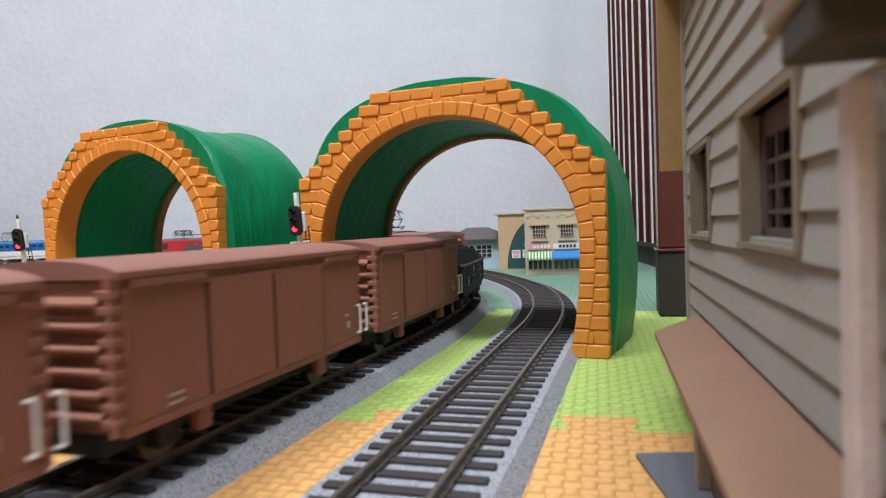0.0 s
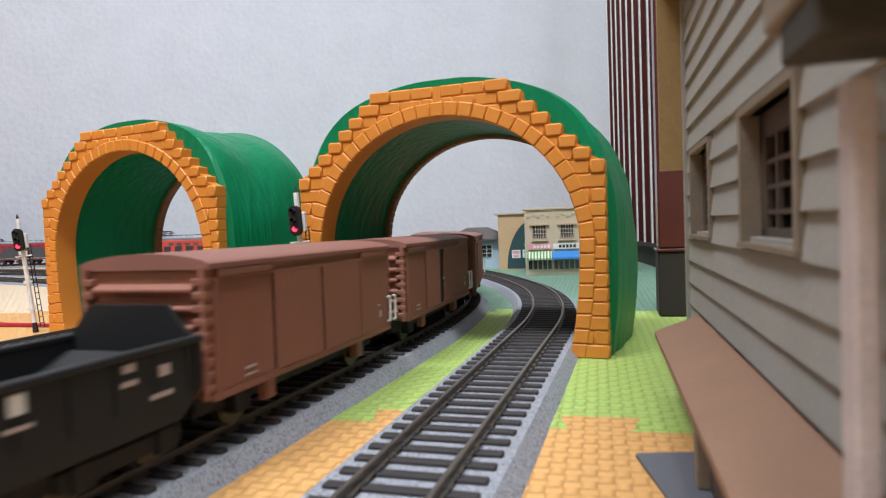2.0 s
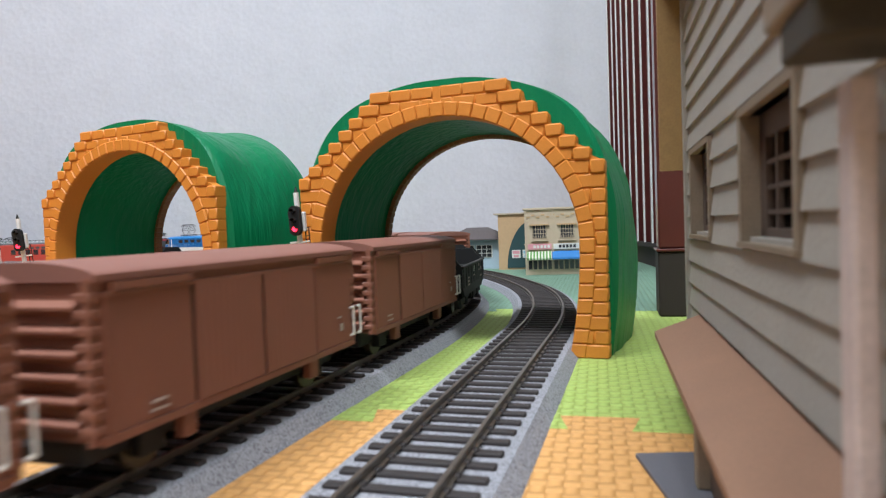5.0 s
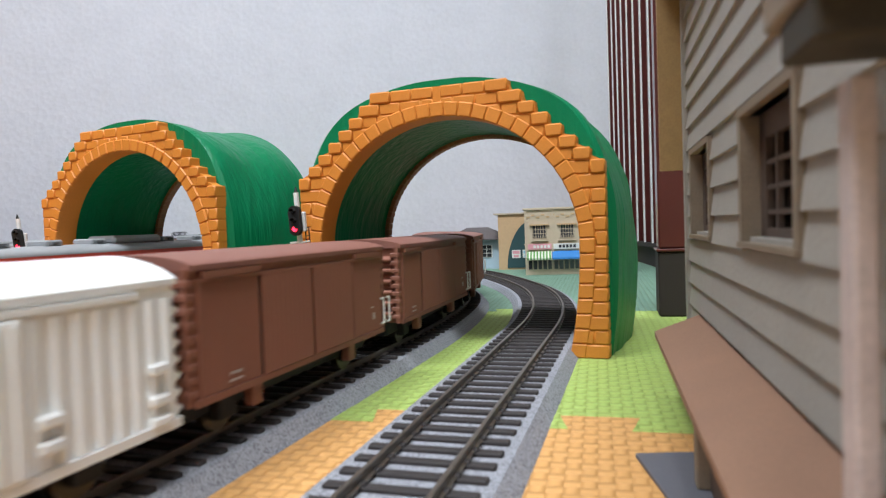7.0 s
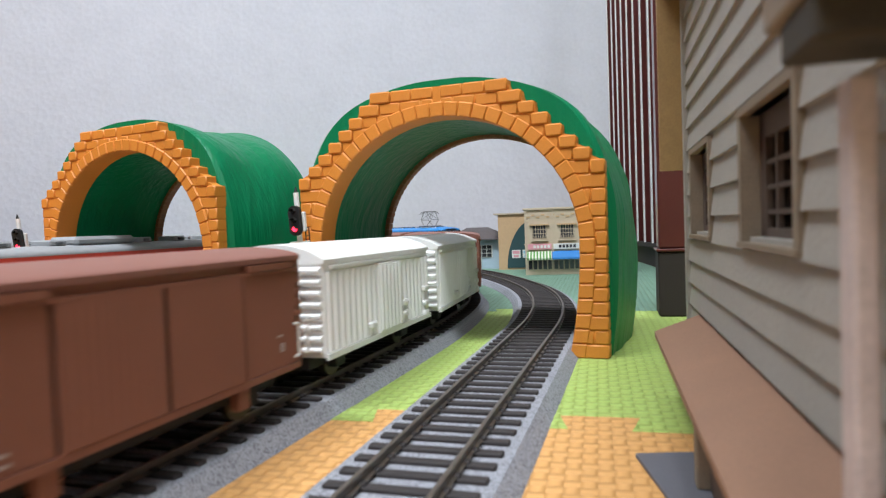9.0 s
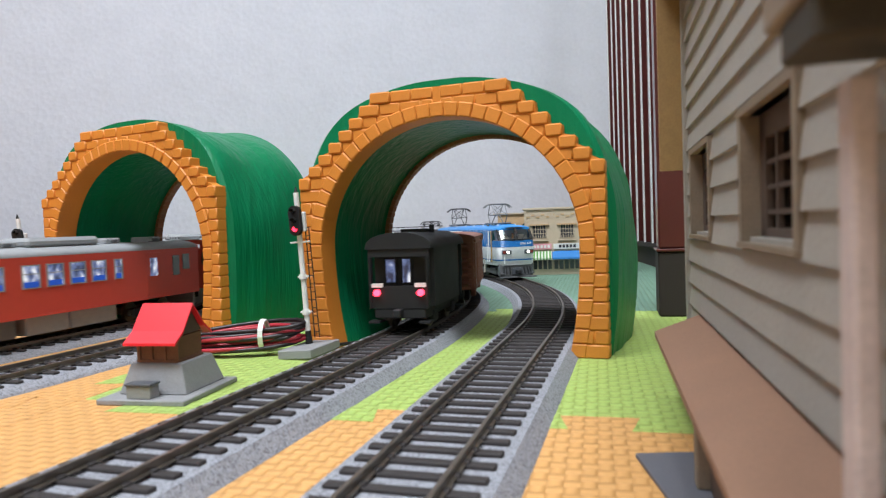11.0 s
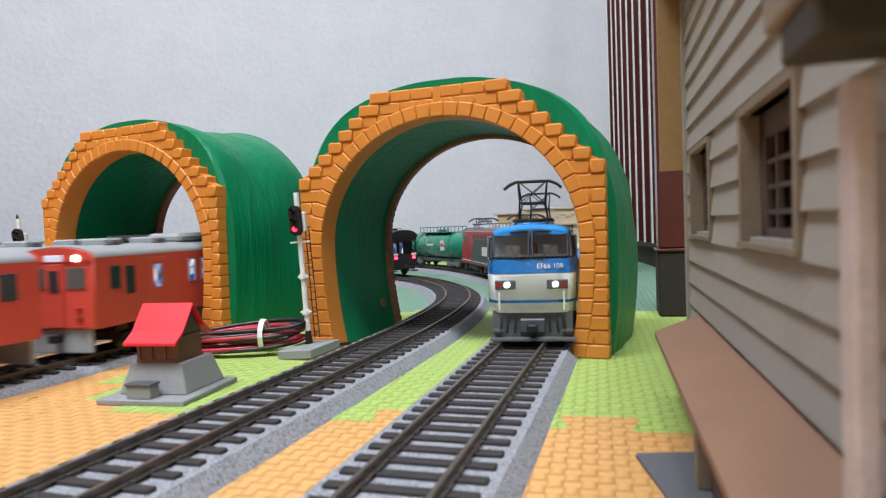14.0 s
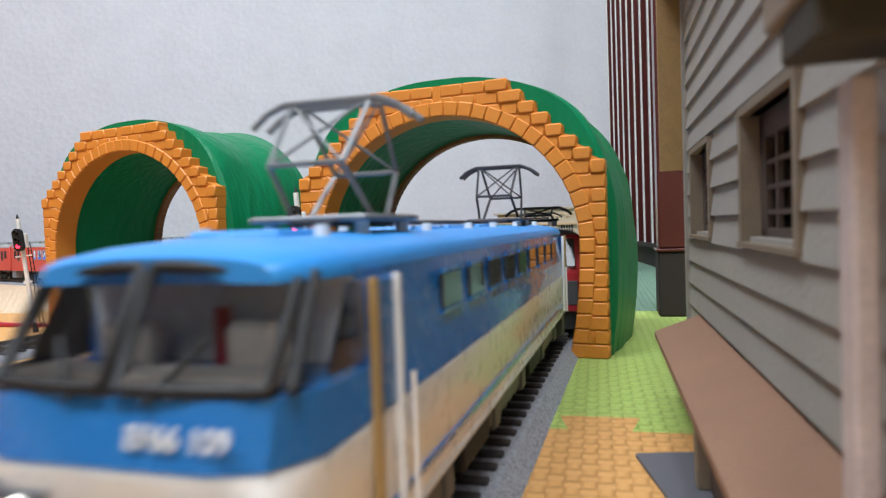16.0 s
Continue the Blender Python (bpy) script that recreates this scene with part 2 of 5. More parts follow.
def rod(bm, a, b, r, seg=8, r2=None):
    a, b = Vector(a), Vector(b)
    d = b - a
    m = Matrix.Translation((a + b) / 2) @ d.to_track_quat("Z", "Y").to_matrix().to_4x4()
    bmesh.ops.create_cone(bm, cap_ends=True, segments=seg, radius1=r, radius2=r if r2 is None else r2, depth=d.length, matrix=m)
    return bm


def prism(bm, pts, a0, a1, axis="y"):
    """A closed outline swept along an axis. Outline points are (x, z) for y, (y, z) for x, (x, y) for z."""
    def at(p, a):
        return {"y": (p[0], a, p[1]), "x": (a, p[0], p[1]), "z": (p[0], p[1], a)}[axis]
    A = [bm.verts.new(at(p, a0)) for p in pts]
    B = [bm.verts.new(at(p, a1)) for p in pts]
    n = len(pts)
    for i in range(n):
        bm.faces.new((A[i], A[(i + 1) % n], B[(i + 1) % n], B[i]))
    bm.faces.new(A), bm.faces.new(B)
    return bm


def loft(bm, rings):
    """Skin over closed rings of equal count, ends filled."""
    vs = [[bm.verts.new(p) for p in r] for r in rings]
    n = len(rings[0])
    for a, b in zip(vs, vs[1:]):
        for i in range(n):
            bm.faces.new((a[i], a[(i + 1) % n], b[(i + 1) % n], b[i]))
    bm.faces.new(vs[0]), bm.faces.new(vs[-1])
    return bm


def mesh_of(name, bm, material, smooth=False):
    bmesh.ops.recalc_face_normals(bm, faces=bm.faces[:])
    me = bpy.data.meshes.new(name)
    bm.to_mesh(me)
    bm.free()
    me.transform(Matrix.Scale(U, 4))
    me.materials.append(material)
    if smooth:
        me.shade_smooth()
        me.set_sharp_from_angle(angle=radians(38))
    return me


def part(name, bm, material, parent=None, label="", smooth=False):
    ob = new(name, mesh_of(name, bm, material, smooth))
    if parent:
        ob.parent = parent
    return tagged(ob, label)


def piece(name, mesh, parent, m=None):
    ob = new(name, mesh)
    ob.parent = parent
    if m is not None:
        ob.matrix_basis = m
    return ob


def B(*a, **k):
    return box(bmesh.new(), *a, **k)


def R(*a, **k):
    return rod(bmesh.new(), *a, **k)


def thing(name, m, label, category, group="", kind=""):
    ob = new(name)
    ob.empty_display_size = 0.01
    ob.matrix_basis = m
    return tagged(ob, label, category, group, kind)


def at(x, y, z=0.0, rz=0.0):
    return pose(x * U, y * U, z * U, 0, 0, rz)


def tube(name, pts, r, material, parent=None, label="", ring=False):
    """A bent wire through the points."""
    cu = bpy.data.curves.new(name, "CURVE")
    cu.dimensions, cu.bevel_depth, cu.bevel_resolution = "3D", r * U, 2
    sp = cu.splines.new("POLY" if ring else "NURBS")
    sp.points.add(len(pts) - 1)
    for p, q in zip(sp.points, pts):
        p.co = (q[0] * U, q[1] * U, q[2] * U, 1)
    if ring:
        sp.use_cyclic_u = True
    else:
        sp.use_endpoint_u, sp.order_u = True, 3
    tmp = bpy.data.objects.new(name, cu)
    me = bpy.data.meshes.new_from_object(tmp)
    bpy.data.objects.remove(tmp)
    me.materials.clear()
    me.materials.append(material)
    me.shade_smooth()
    ob = new(name, me)
    if parent:
        ob.parent = parent
    return tagged(ob, label)


# ---- track lines: (x, y, heading) every 2 mm; heading turns to the left ----
def trace(x, y, th, back, segs):
    x, y = x + math.sin(th) * back, y - math.cos(th) * back
    out = [(x, y, th)]
    for length, k in [(back, 0.0)] + segs:
        for _ in range(int(length / 2)):
            th += k * 2
            x, y = x - math.sin(th) * 2, y + math.cos(th) * 2
            out.append((x, y, th))
    return out, back


RAILTOP = 7.0
LINE1 = trace(-93.67, 60, -0.3113, 1900, [(230, 0.0), (120, 0.00124), (430, 0.0028), (750, 0.0), (200, 0.0027), (1900, 0.0)])
LINE2 = trace(-27.14, 60, -0.2876, 400, [(240, 0.0), (130, 0.0016), (80, 0.0018), (240, 0.0012), (290, 0.0023), (640, 0.0), (204, 0.0027), (1560, 0.0)])
LINE3 = trace(-178.0, 200, -0.32, 2200, [(150, 0.0), (420, 0.0030), (430, 0.0), (200, 0.0032), (1900, 0.0)])
LINE4 = trace(-242.0, 200, -0.32, 2200, [(150, 0.0), (350, 0.0036), (450, 0.0), (200, 0.0032), (1200, 0.0)])
LINE5 = trace(600, 760, 1.05, 0, [(1100, 0.0), (200, 0.0026), (2300, 0.0)])


def on(line, s, side=0.0):
    pts, back = line
    i = max(0, min(len(pts) - 1, int(round((s + back) / 2))))
    x, y, th = pts[i]
    d = s + back - 2 * i
    return x - math.sin(th) * d + side * math.cos(th), y + math.cos(th) * d + side * math.sin(th), th


def sweep(bm, line, s0, s1, prof, step=8.0):
    rings, n = [], max(2, int((s1 - s0) / step))
    for i in range(n + 1):
        x, y, th = on(line, s0 + (s1 - s0) * i / n)
        rings.append([(x + px * math.cos(th), y + px * math.sin(th), pz) for px, pz in prof])
    return loft(bm, rings)


# ---- the room ----
tagged(part("floor", B(-3400, 1500, -1300, 1560, -60, -12), FLOORMAT), "brown wooden room floor under the mats", "floor", kind="structure")
tagged(part("wall_back", B(-3400, 1500, 1500, 1560, -12, 2000), WALLPAPER), "pale lavender grey embossed wallpaper wall", "wall", kind="structure")
tagged(part("wall_left", B(-3460, -3400, -1300, 1560, -12, 2000), PLAINWALL), "unseen plain room wall, darkened to cut bounced light", "wall", kind="structure")
tagged(part("wall_right", B(1500, 1560, -1300, 1560, -12, 2000), PLAINWALL), "unseen plain room wall, darkened to cut bounced light", "wall", kind="structure")
tagged(part("wall_front", B(-3400, 1500, -1360, -1300, -12, 2000), PLAINWALL), "unseen plain room wall, darkened to cut bounced light", "wall", kind="structure")
tagged(part("ceiling", B(-3460, 1560, -1360, 1560, 2000, 2060), CEILING), "white room ceiling", "ceiling", kind="structure")

# ---- foam mats: square tiles joined by flared tabs ----
TILE, TURN = 226.5, radians(-13.5)


def mat_tile(i, j, color, label):
    bm = box(bmesh.new(), 0.15, TILE - 0.15, 0.15, TILE - 0.15, -10, 0, bevel=0.5)
    for a in (22, 74, 127, 178):  # flared tabs on the near and the left edge, lying in the neighbour's notches
        prism(bm, [(a, 1), (a - 3, -12.5), (a + 32, -12.5), (a + 29, 1)], -9, 0.14, "z")
        prism(bm, [(1, a), (-12.5, a - 3), (-12.5, a + 32), (1, a + 29)], -9, 0.14, "z")
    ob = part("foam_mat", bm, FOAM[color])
    x, y = -168 + TILE * i, 180.3 + TILE * j
    ob.matrix_basis = at(x * math.cos(TURN) - y * math.sin(TURN), x * math.sin(TURN) + y * math.cos(TURN), 0, math.degrees(TURN))
    return tagged(ob, label, "foam mat", "puzzle mats under the layout")


NAMES = {"orange": "orange woven-pattern foam puzzle mat tile", "green": "lime green woven-pattern foam puzzle mat tile",
         "teal": "teal green woven-pattern foam puzzle mat tile", "beige": "cream beige woven-pattern foam puzzle mat tile"}
for i in range(-13, 5):
    for j in range(-7, 9):
        mid = -(TILE * (i + 0.5) - 168) * math.sin(-TURN) + (TILE * (j + 0.5) + 180.3) * math.cos(TURN)
        if not -1290 < mid < 1390:
            continue
        c = {-7: "orange", -6: "green", -5: "orange", -4: "orange", -3: "green", -2: "orange", -1: "orange", 0: "green", 1: "teal", 2: "teal", 3: "green"}.get(j, "beige")
        if i == -1 and j == 0:
            c = "orange"
        if i <= -2:
            c = "orange" if j <= 0 else "beige" if j in (1, 2, 3) else "green"
            if i == -2 and j == 3:
                c = "green"
        mat_tile(i, j, c, NAMES[c])

# ---- tracks ----
HALF = 8.25


def railway(name, line, s0, s1, near0, near1, dz=0.0, label="black-sleepered model railway track on grey moulded ballast"):
    top = RAILTOP + dz
    t = thing(name, Matrix(), label, "model railway track", "tracks of the layout")
    bed = part("roadbed", sweep(bmesh.new(), line, s0, s1, [(-20.8, 0.05), (20.8, 0.05), (20.0, 1.0), (17.4, top - 3.0), (-17.4, top - 3.0), (-20.0, 1.0)]), BALLAST, t)
    for side in (-HALF, HALF):
        part("rail", sweep(bmesh.new(), line, s0, s1, [(side - 1.1, top - 2.2), (side + 1.1, top - 2.2), (side + 1.1, top - 1.9), (side + 0.35, top - 1.7), (side + 0.5, top - 0.7),
             (side + 0.5, top), (side - 0.5, top), (side - 0.5, top - 0.7), (side - 0.35, top - 1.7), (side - 1.1, top - 1.9)]), RAIL, t)
    sl = mesh_of("sleeper", B(-15.3, 15.3, -1.35, 1.35, top - 3.4, top - 2.1, bevel=0.25), SLEEPER)
    chair = mesh_of("rail_chair", B(-1.7, 1.7, -1.0, 1.0, top - 2.2, top - 1.5, bevel=0.3), SLEEPER)
    far = bmesh.new()
    s = s0 + 4
    while s < s1:
        x, y, th = on(line, s)
        m = at(x, y, 0, math.degrees(th))
        if near0 <= s <= near1:
            ob = piece("sleeper", sl, t, m)
            for side in (-HALF, HALF):
                piece("rail_chair", chair, ob, at(side, 0))
        else:
            box(far, -15.3, 15.3, -1.35, 1.35, top - 3.4, top - 2.1)
            far.verts.ensure_lookup_table()
            vs = far.verts[-8:]
            c, sn = math.cos(th), math.sin(th)
            for v in vs:
                v.co = Vector((x + v.co.x * c - v.co.y * sn, y + v.co.x * sn + v.co.y * c, v.co.z))
        s += 7.4
    tagged(part("sleeper_run", far, SLEEPER, t), kind="stuff")
    return t


railway("railway_track", LINE1, -1250, 2850, 30, 560, label="inner curved model railway track on grey moulded ballast")
railway("railway_track", LINE2, -120, 2600, 30, 620, label="outer curved model railway track beside the house")
railway("railway_track", LINE3, -700, 2750, -30, 300, -1.5, label="model railway track running into the smaller-looking tunnel")
railway("railway_track", LINE4, -1510, 1400, 0, 260, -1.5, label="second parallel track behind the red railcars")
railway("railway_track", LINE5, 0, 3500, 9000, 9001, 0, label="far straight track along the back of the layout")


# ---- toy tunnels: stepped brick portal, arch ring, green hill shell ----
def tunnel(m, label):
    t = thing("toy_tunnel", m, label, "toy tunnel", "plastic tunnels over the tracks")
    W, TOP, IW, IT, DEPTH = 67.6, 111.5, 57.2, 98.9, 64.0

    def inner(a):
        """The horseshoe opening: a from 0 (right foot) to 1 (left foot)."""
        ang = math.pi * (-0.20 + 1.40 * a)
        cx, cz = math.cos(ang), math.sin(ang)
        if cz < 0:
            f = min(1.0, (-cz) / 0.588)
            return (math.copysign(IW - 5.0 * f * f, cx), 45.5 - f * 45.5)
        return (IW * cx, 45.5 + (IT - 45.5) * cz)

    n = 88
    arch = [inner(i / n) for i in range(n + 1)]
    # steps of the portal, from the right foot over the top to the left foot
    steps = [(W, 0.0), (W, 77.0)]
    sx, sz = (W - 30.5) / 7, (TOP - 77.0) / 7
    for k in range(7):
        steps += [(W - sx * (k + 1), 77.0 + sz * k), (W - sx * (k + 1), 77.0 + sz * (k + 1))]
    outline = steps + [(-x, z) for x, z in reversed(steps)]
    # front slab behind the bricks
    bm = bmesh.new()
    inn = arch
    def out_at(p):
        """The stepped edge met by a ray from the arch centre."""
        c, d = Vector((0, 45.5)), (Vector(p) - Vector((0, 45.5)))
        if p[1] <= 45.5:
            return Vector((math.copysign(W - 0.6, p[0]), p[1]))
        lo, hi = 1.0, 2.2
        for _ in range(24):
            q = c + d * ((lo + hi) / 2)
            inside = abs(q.x) < W and q.y < (77 if abs(q.x) > W - sx else min(TOP, 77 + sz * int((W - abs(q.x)) / sx)))
            lo, hi = ((lo + hi) / 2, hi) if inside else (lo, (lo + hi) / 2)
        return c + d * (lo - 0.004)
    outp = [out_at(p) for p in inn]
    F = [[bm.verts.new((p[0], y, p[1])) for p in inn] for y in (0.7, 12.0)]
    G = [[bm.verts.new((p[0], y, p[1])) for p in outp] for y in (0.7, 7.0)]
    for i in range(n):
        bm.faces.new((F[0][i], F[0][i + 1], G[0][i + 1], G[0][i]))
        bm.faces.new((F[1][i], F[1][i + 1], G[1][i + 1], G[1][i]))
        bm.faces.new((F[0][i], F[0][i + 1], F[1][i + 1], F[1][i]))
        bm.faces.new((G[0][i], G[0][i + 1], G[1][i + 1], G[1][i]))
    for i in (0, n):
        bm.faces.new((F[0][i], G[0][i], G[1][i], F[1][i]))
    portal = part("portal", bm, ORANGE, t, "orange plastic portal with stepped bricks")
    # arch stones of even width along the opening
    def even(line, count):
        acc = [0.0]
        for p, q in zip(line, line[1:]):
            acc.append(acc[-1] + (Vector(q) - Vector(p)).length)
        return [(float(np.interp(acc[-1] * i / count, acc, [p[0] for p in line])), float(np.interp(acc[-1] * i / count, acc, [p[1] for p in line]))) for i in range(count + 1)]

    fine = [inner(i / 220) for i in range(221)]
    stones = even(fine, 45)

    def rim(p, w):
        d = Vector((p[0] / IW, (p[1] - 45.5) / (IT - 45.5) if p[1] > 45.5 else 0.0)).normalized()
        return Vector((p[0] + d.x * w, p[1] + d.y * w))

    for p0, p1 in zip(stones, stones[1:]):
        a0, a1, b0, b1 = Vector(p0), Vector(p1), rim(p0, 6.0), rim(p1, 6.0)
        g = 0.02
        p = [a0.lerp(a1, g), b0.lerp(b1, g), b0.lerp(b1, 1 - g), a0.lerp(a1, 1 - g)]
        b = bmesh.new()
        prism(b, [tuple(v) for v in p], -0.3 + random.uniform(-0.12, 0.12), 1.8)
        bmesh.ops.recalc_face_normals(b, faces=b.faces[:])
        bmesh.ops.bevel(b, geom=b.edges[:], offset=0.5, segments=1, affect="EDGES")
        part("arch_stone", b, ORANGE, portal)
    # step and wall bricks, row by row
    def ring_half(z):
        zz = max(0.0, (z - 45.5) / (IT + 5.8 - 45.5))
        return 0 if zz >= 1 else (IW + 6.1) * math.sqrt(1 - zz * zz) if z > 45.5 else IW + 6.0 - 5.0 * (1 - z / 45.5) ** 2
    rows = [(77.0 * k / 14, 77.0 * (k + 1) / 14, W) for k in range(14)]
    rows += [(77 + sz * k, 77 + sz * (k + 1), W - sx * (k + 1)) for k in range(7)]
    for r, (z0, z1, half) in enumerate(rows):
        lo = max(ring_half(z1), IW * math.sqrt(max(0.0, 1 - (max(0.0, z0 - 45.5) / (IT - 45.5)) ** 2)) + 1.5) if z1 > 45.5 else ring_half(z0) - 1.0
        for s in (-1, 1):
            xs = [lo]
            w = 9.6 if r >= 19 else 6.8 if r >= 14 else 10.5
            x = half
            cuts = [half]
            x -= w * (0.55 if r % 2 and r < 14 else 1.0)
            while x > lo + 2.0:
                cuts.append(x)
                x -= w
            cuts.append(lo if lo > 1 else 0.01)
            for a, c in zip(cuts, cuts[1:]):
                if a - c < 0.9:
                    continue
                y0 = (-0.45 if (r >= 13 and a == half) else 0.15) + random.uniform(-0.08, 0.08)
                b = box(bmesh.new(), s * a - s * 0.05, s * c + s * 0.05, y0, 7.2, z0 + 0.06, z1 - 0.06, bevel=0.55)
                part("brick", b, ORANGE, portal, smooth=True)
    # hill shell: shoulders wider than the portal, rough rock folds running down the flanks
    bm = bmesh.new()
    k, m_ = 120, 34
    rings_o, rings_i = [], []
    for j in range(m_ + 1):
        f = j / m_
        y = 6.0 + DEPTH * f
        fl = 1.0 + 0.03 * math.sin(f * math.pi) + 0.03 * f
        ro, ri = [], []
        for i in range(k + 1):
            x, z = inner(i / k)
            ang = math.atan2(max(0.0, z - 30), abs(x))
            side = math.copysign(1, x)
            # creases follow the slope, so they vary along the depth and slowly down the side
            crag = abs(noise.noise((y * 0.16 + side * 9, ang * 1.3, 0.7))) + 0.5 * abs(noise.noise((y * 0.42, ang * 2.6 + side * 4, 3.1)))
            swell = noise.noise((y * 0.045 + 2, ang * 2.2, side * 5.0))
            bulge = (2.4 * swell - 0.7 * crag + 0.3) * min(1.0, f * 5)
            shoulder = math.exp(-((ang - 0.95) / 0.33) ** 2) * 4.2 * (1 - 0.55 * f)
            ox = side * ((abs(x) * 1.17 + 3.5 + (3 * (1 - z / 45.5) if z < 45.5 else 0)) * (fl if j else 0.97) + bulge * math.cos(ang) + 0.75 * shoulder) if abs(x) > 0.01 else 0
            oz = z * (1.165 - 0.022 * math.sin(f * math.pi)) + bulge * 0.8 * math.sin(ang) + 0.65 * shoulder if z > 1 else 0.0
            ro.append((ox, y, oz))
            ri.append((x * 1.012, y, z * 1.004))
        rings_o.append([bm.verts.new(p) for p in ro])
        rings_i.append([bm.verts.new(p) for p in ri])
    for rs in (rings_o, rings_i):
        for a, b in zip(rs, rs[1:]):
            for i in range(k):
                bm.faces.new((a[i], a[i + 1], b[i + 1], b[i]))
    for e in (0, -1):
        for i in range(k):
            bm.faces.new((rings_o[e][i], rings_o[e][i + 1], rings_i[e][i + 1], rings_i[e][i]))
    for i in (0, k):
        for j in range(m_):
            bm.faces.new((rings_o[j][i], rings_o[j + 1][i], rings_i[j + 1][i], rings_i[j][i]))
    part("hill_shell", bm, GREEN, t, "glossy green plastic hill shell", smooth=True)
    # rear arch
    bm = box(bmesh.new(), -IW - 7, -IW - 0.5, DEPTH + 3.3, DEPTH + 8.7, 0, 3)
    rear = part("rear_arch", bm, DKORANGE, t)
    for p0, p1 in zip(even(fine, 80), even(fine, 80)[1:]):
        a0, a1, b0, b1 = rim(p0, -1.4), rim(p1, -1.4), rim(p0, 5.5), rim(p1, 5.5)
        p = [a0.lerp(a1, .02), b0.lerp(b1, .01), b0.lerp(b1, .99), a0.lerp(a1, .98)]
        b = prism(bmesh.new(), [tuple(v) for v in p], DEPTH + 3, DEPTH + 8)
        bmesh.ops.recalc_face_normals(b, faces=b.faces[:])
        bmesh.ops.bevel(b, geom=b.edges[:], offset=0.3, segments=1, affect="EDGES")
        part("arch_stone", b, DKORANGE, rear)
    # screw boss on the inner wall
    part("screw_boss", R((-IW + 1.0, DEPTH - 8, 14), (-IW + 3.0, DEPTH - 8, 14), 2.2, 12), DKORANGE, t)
    return t


tunnel(at(-0.8, 271.0, 0, -20.5), "orange brick and green plastic toy tunnel spanning two tracks")
tunnel(at(-169.0, 344.0, 0, -26.5), "orange brick and green plastic toy tunnel over the railcar track")


# ---- colour-light signals ----
def signal(m, label, lens, lean=0.0, base=True):
    t = thing("railway_signal", m, label, "railway signal", "colour-light signals")
    top = 81.0
    part("mast", R((0, 0, 3), (0, 0, top), 1.45, 12), TIE, t, smooth=True)
    for z in (36.0, 17.0):
        part("clamp", R((0, 0, z - 1.3), (0, 0, z + 1.3), 2.2, 12), TIE, t, smooth=True)
    part("mast_foot", R((0, 0, 0), (0, 0, 7), 2.0, 10, 1.5), BLACK, t)
    part("finial", R((0, 0, top), (0, 0, top + 3.2), 1.2, 8, 0.2), BLACK, t)
    b = bmesh.new()
    prism(b, [(3.4 * math.cos(a) , 66 + (4.6 if math.sin(a) > 0 else -4.6) + 3.4 * math.sin(a)) for a in [i * math.pi / 8 for i in range(16)]], -4.2, -1.6)
    head = part("signal_head", b, BLACK, t, "black backboard with three lenses")
    for k, (z, lit) in enumerate(((71.0, SIGOFF), (66.0, SIGOFF), (61.5, lens))):
        part("lens", R((0, -5.0, z), (0, -4.2, z), 1.35, 12), lit, head)
        part("hood", prism(bmesh.new(), [(1.7 * math.cos(a), z + 1.7 * math.sin(a)) for a in [i * math.pi / 8 for i in range(9)]] +
             [(1.45 * math.cos(a), z + 1.45 * math.sin(a)) for a in [math.pi - i * math.pi / 8 for i in range(9)]], -6.6, -4.2), BLACK, head)
    part("relay_box", B(0.6, 4.4, -1.2, 1.4, 60, 70.5, bevel=0.5), TIE, t)
    for z, w in ((54.5, 5.8), (36.0, 3.2), (17.0, 3.2)):
        part("crossarm", B(-w, w, -0.7, 0.7, z - 0.5, z + 0.5, bevel=0.2), TIE, t)
    lad = part("ladder", R((3.1, 1.2, 3), (3.1, 1.2, 62), 0.32, 6), BLACK, t)
    part("stile", R((6.0, 1.2, 3), (5.2, 1.2, 62), 0.32, 6), BLACK, lad)
    for i in range(13):
        part("rung", R((3.1, 1.2, 6 + i * 4.3), (5.9 - i * 0.05, 1.2, 6 + i * 4.3), 0.25, 6), BLACK, lad)
    part("bracket", R((5.2, 1.2, 62), (2.0, 0, 62), 0.3, 6), BLACK, lad)
    if base:
        part("base_slab", B(-7, 12, -20, 12, -4.6, 0, bevel=0.4), CONCRETE, t, "grey slab beside the track")
    return t


def lean(x, y, z, rz, ry):
    return Matrix.Translation((x * U, y * U, z * U)) @ Matrix.Rotation(radians(rz), 4, "Z") @ Matrix.Rotation(radians(ry), 4, "Y") @ Matrix.Scale(0.82, 4)


signal(lean(-60.2, 284, 3.9, -18, -3.0), "white signal mast with black head showing red", SIGRED)
signal(lean(-238, 376, 0.2, 0, -6.0), "white signal mast with black head beside the red railcars", SIGRED, base=False)


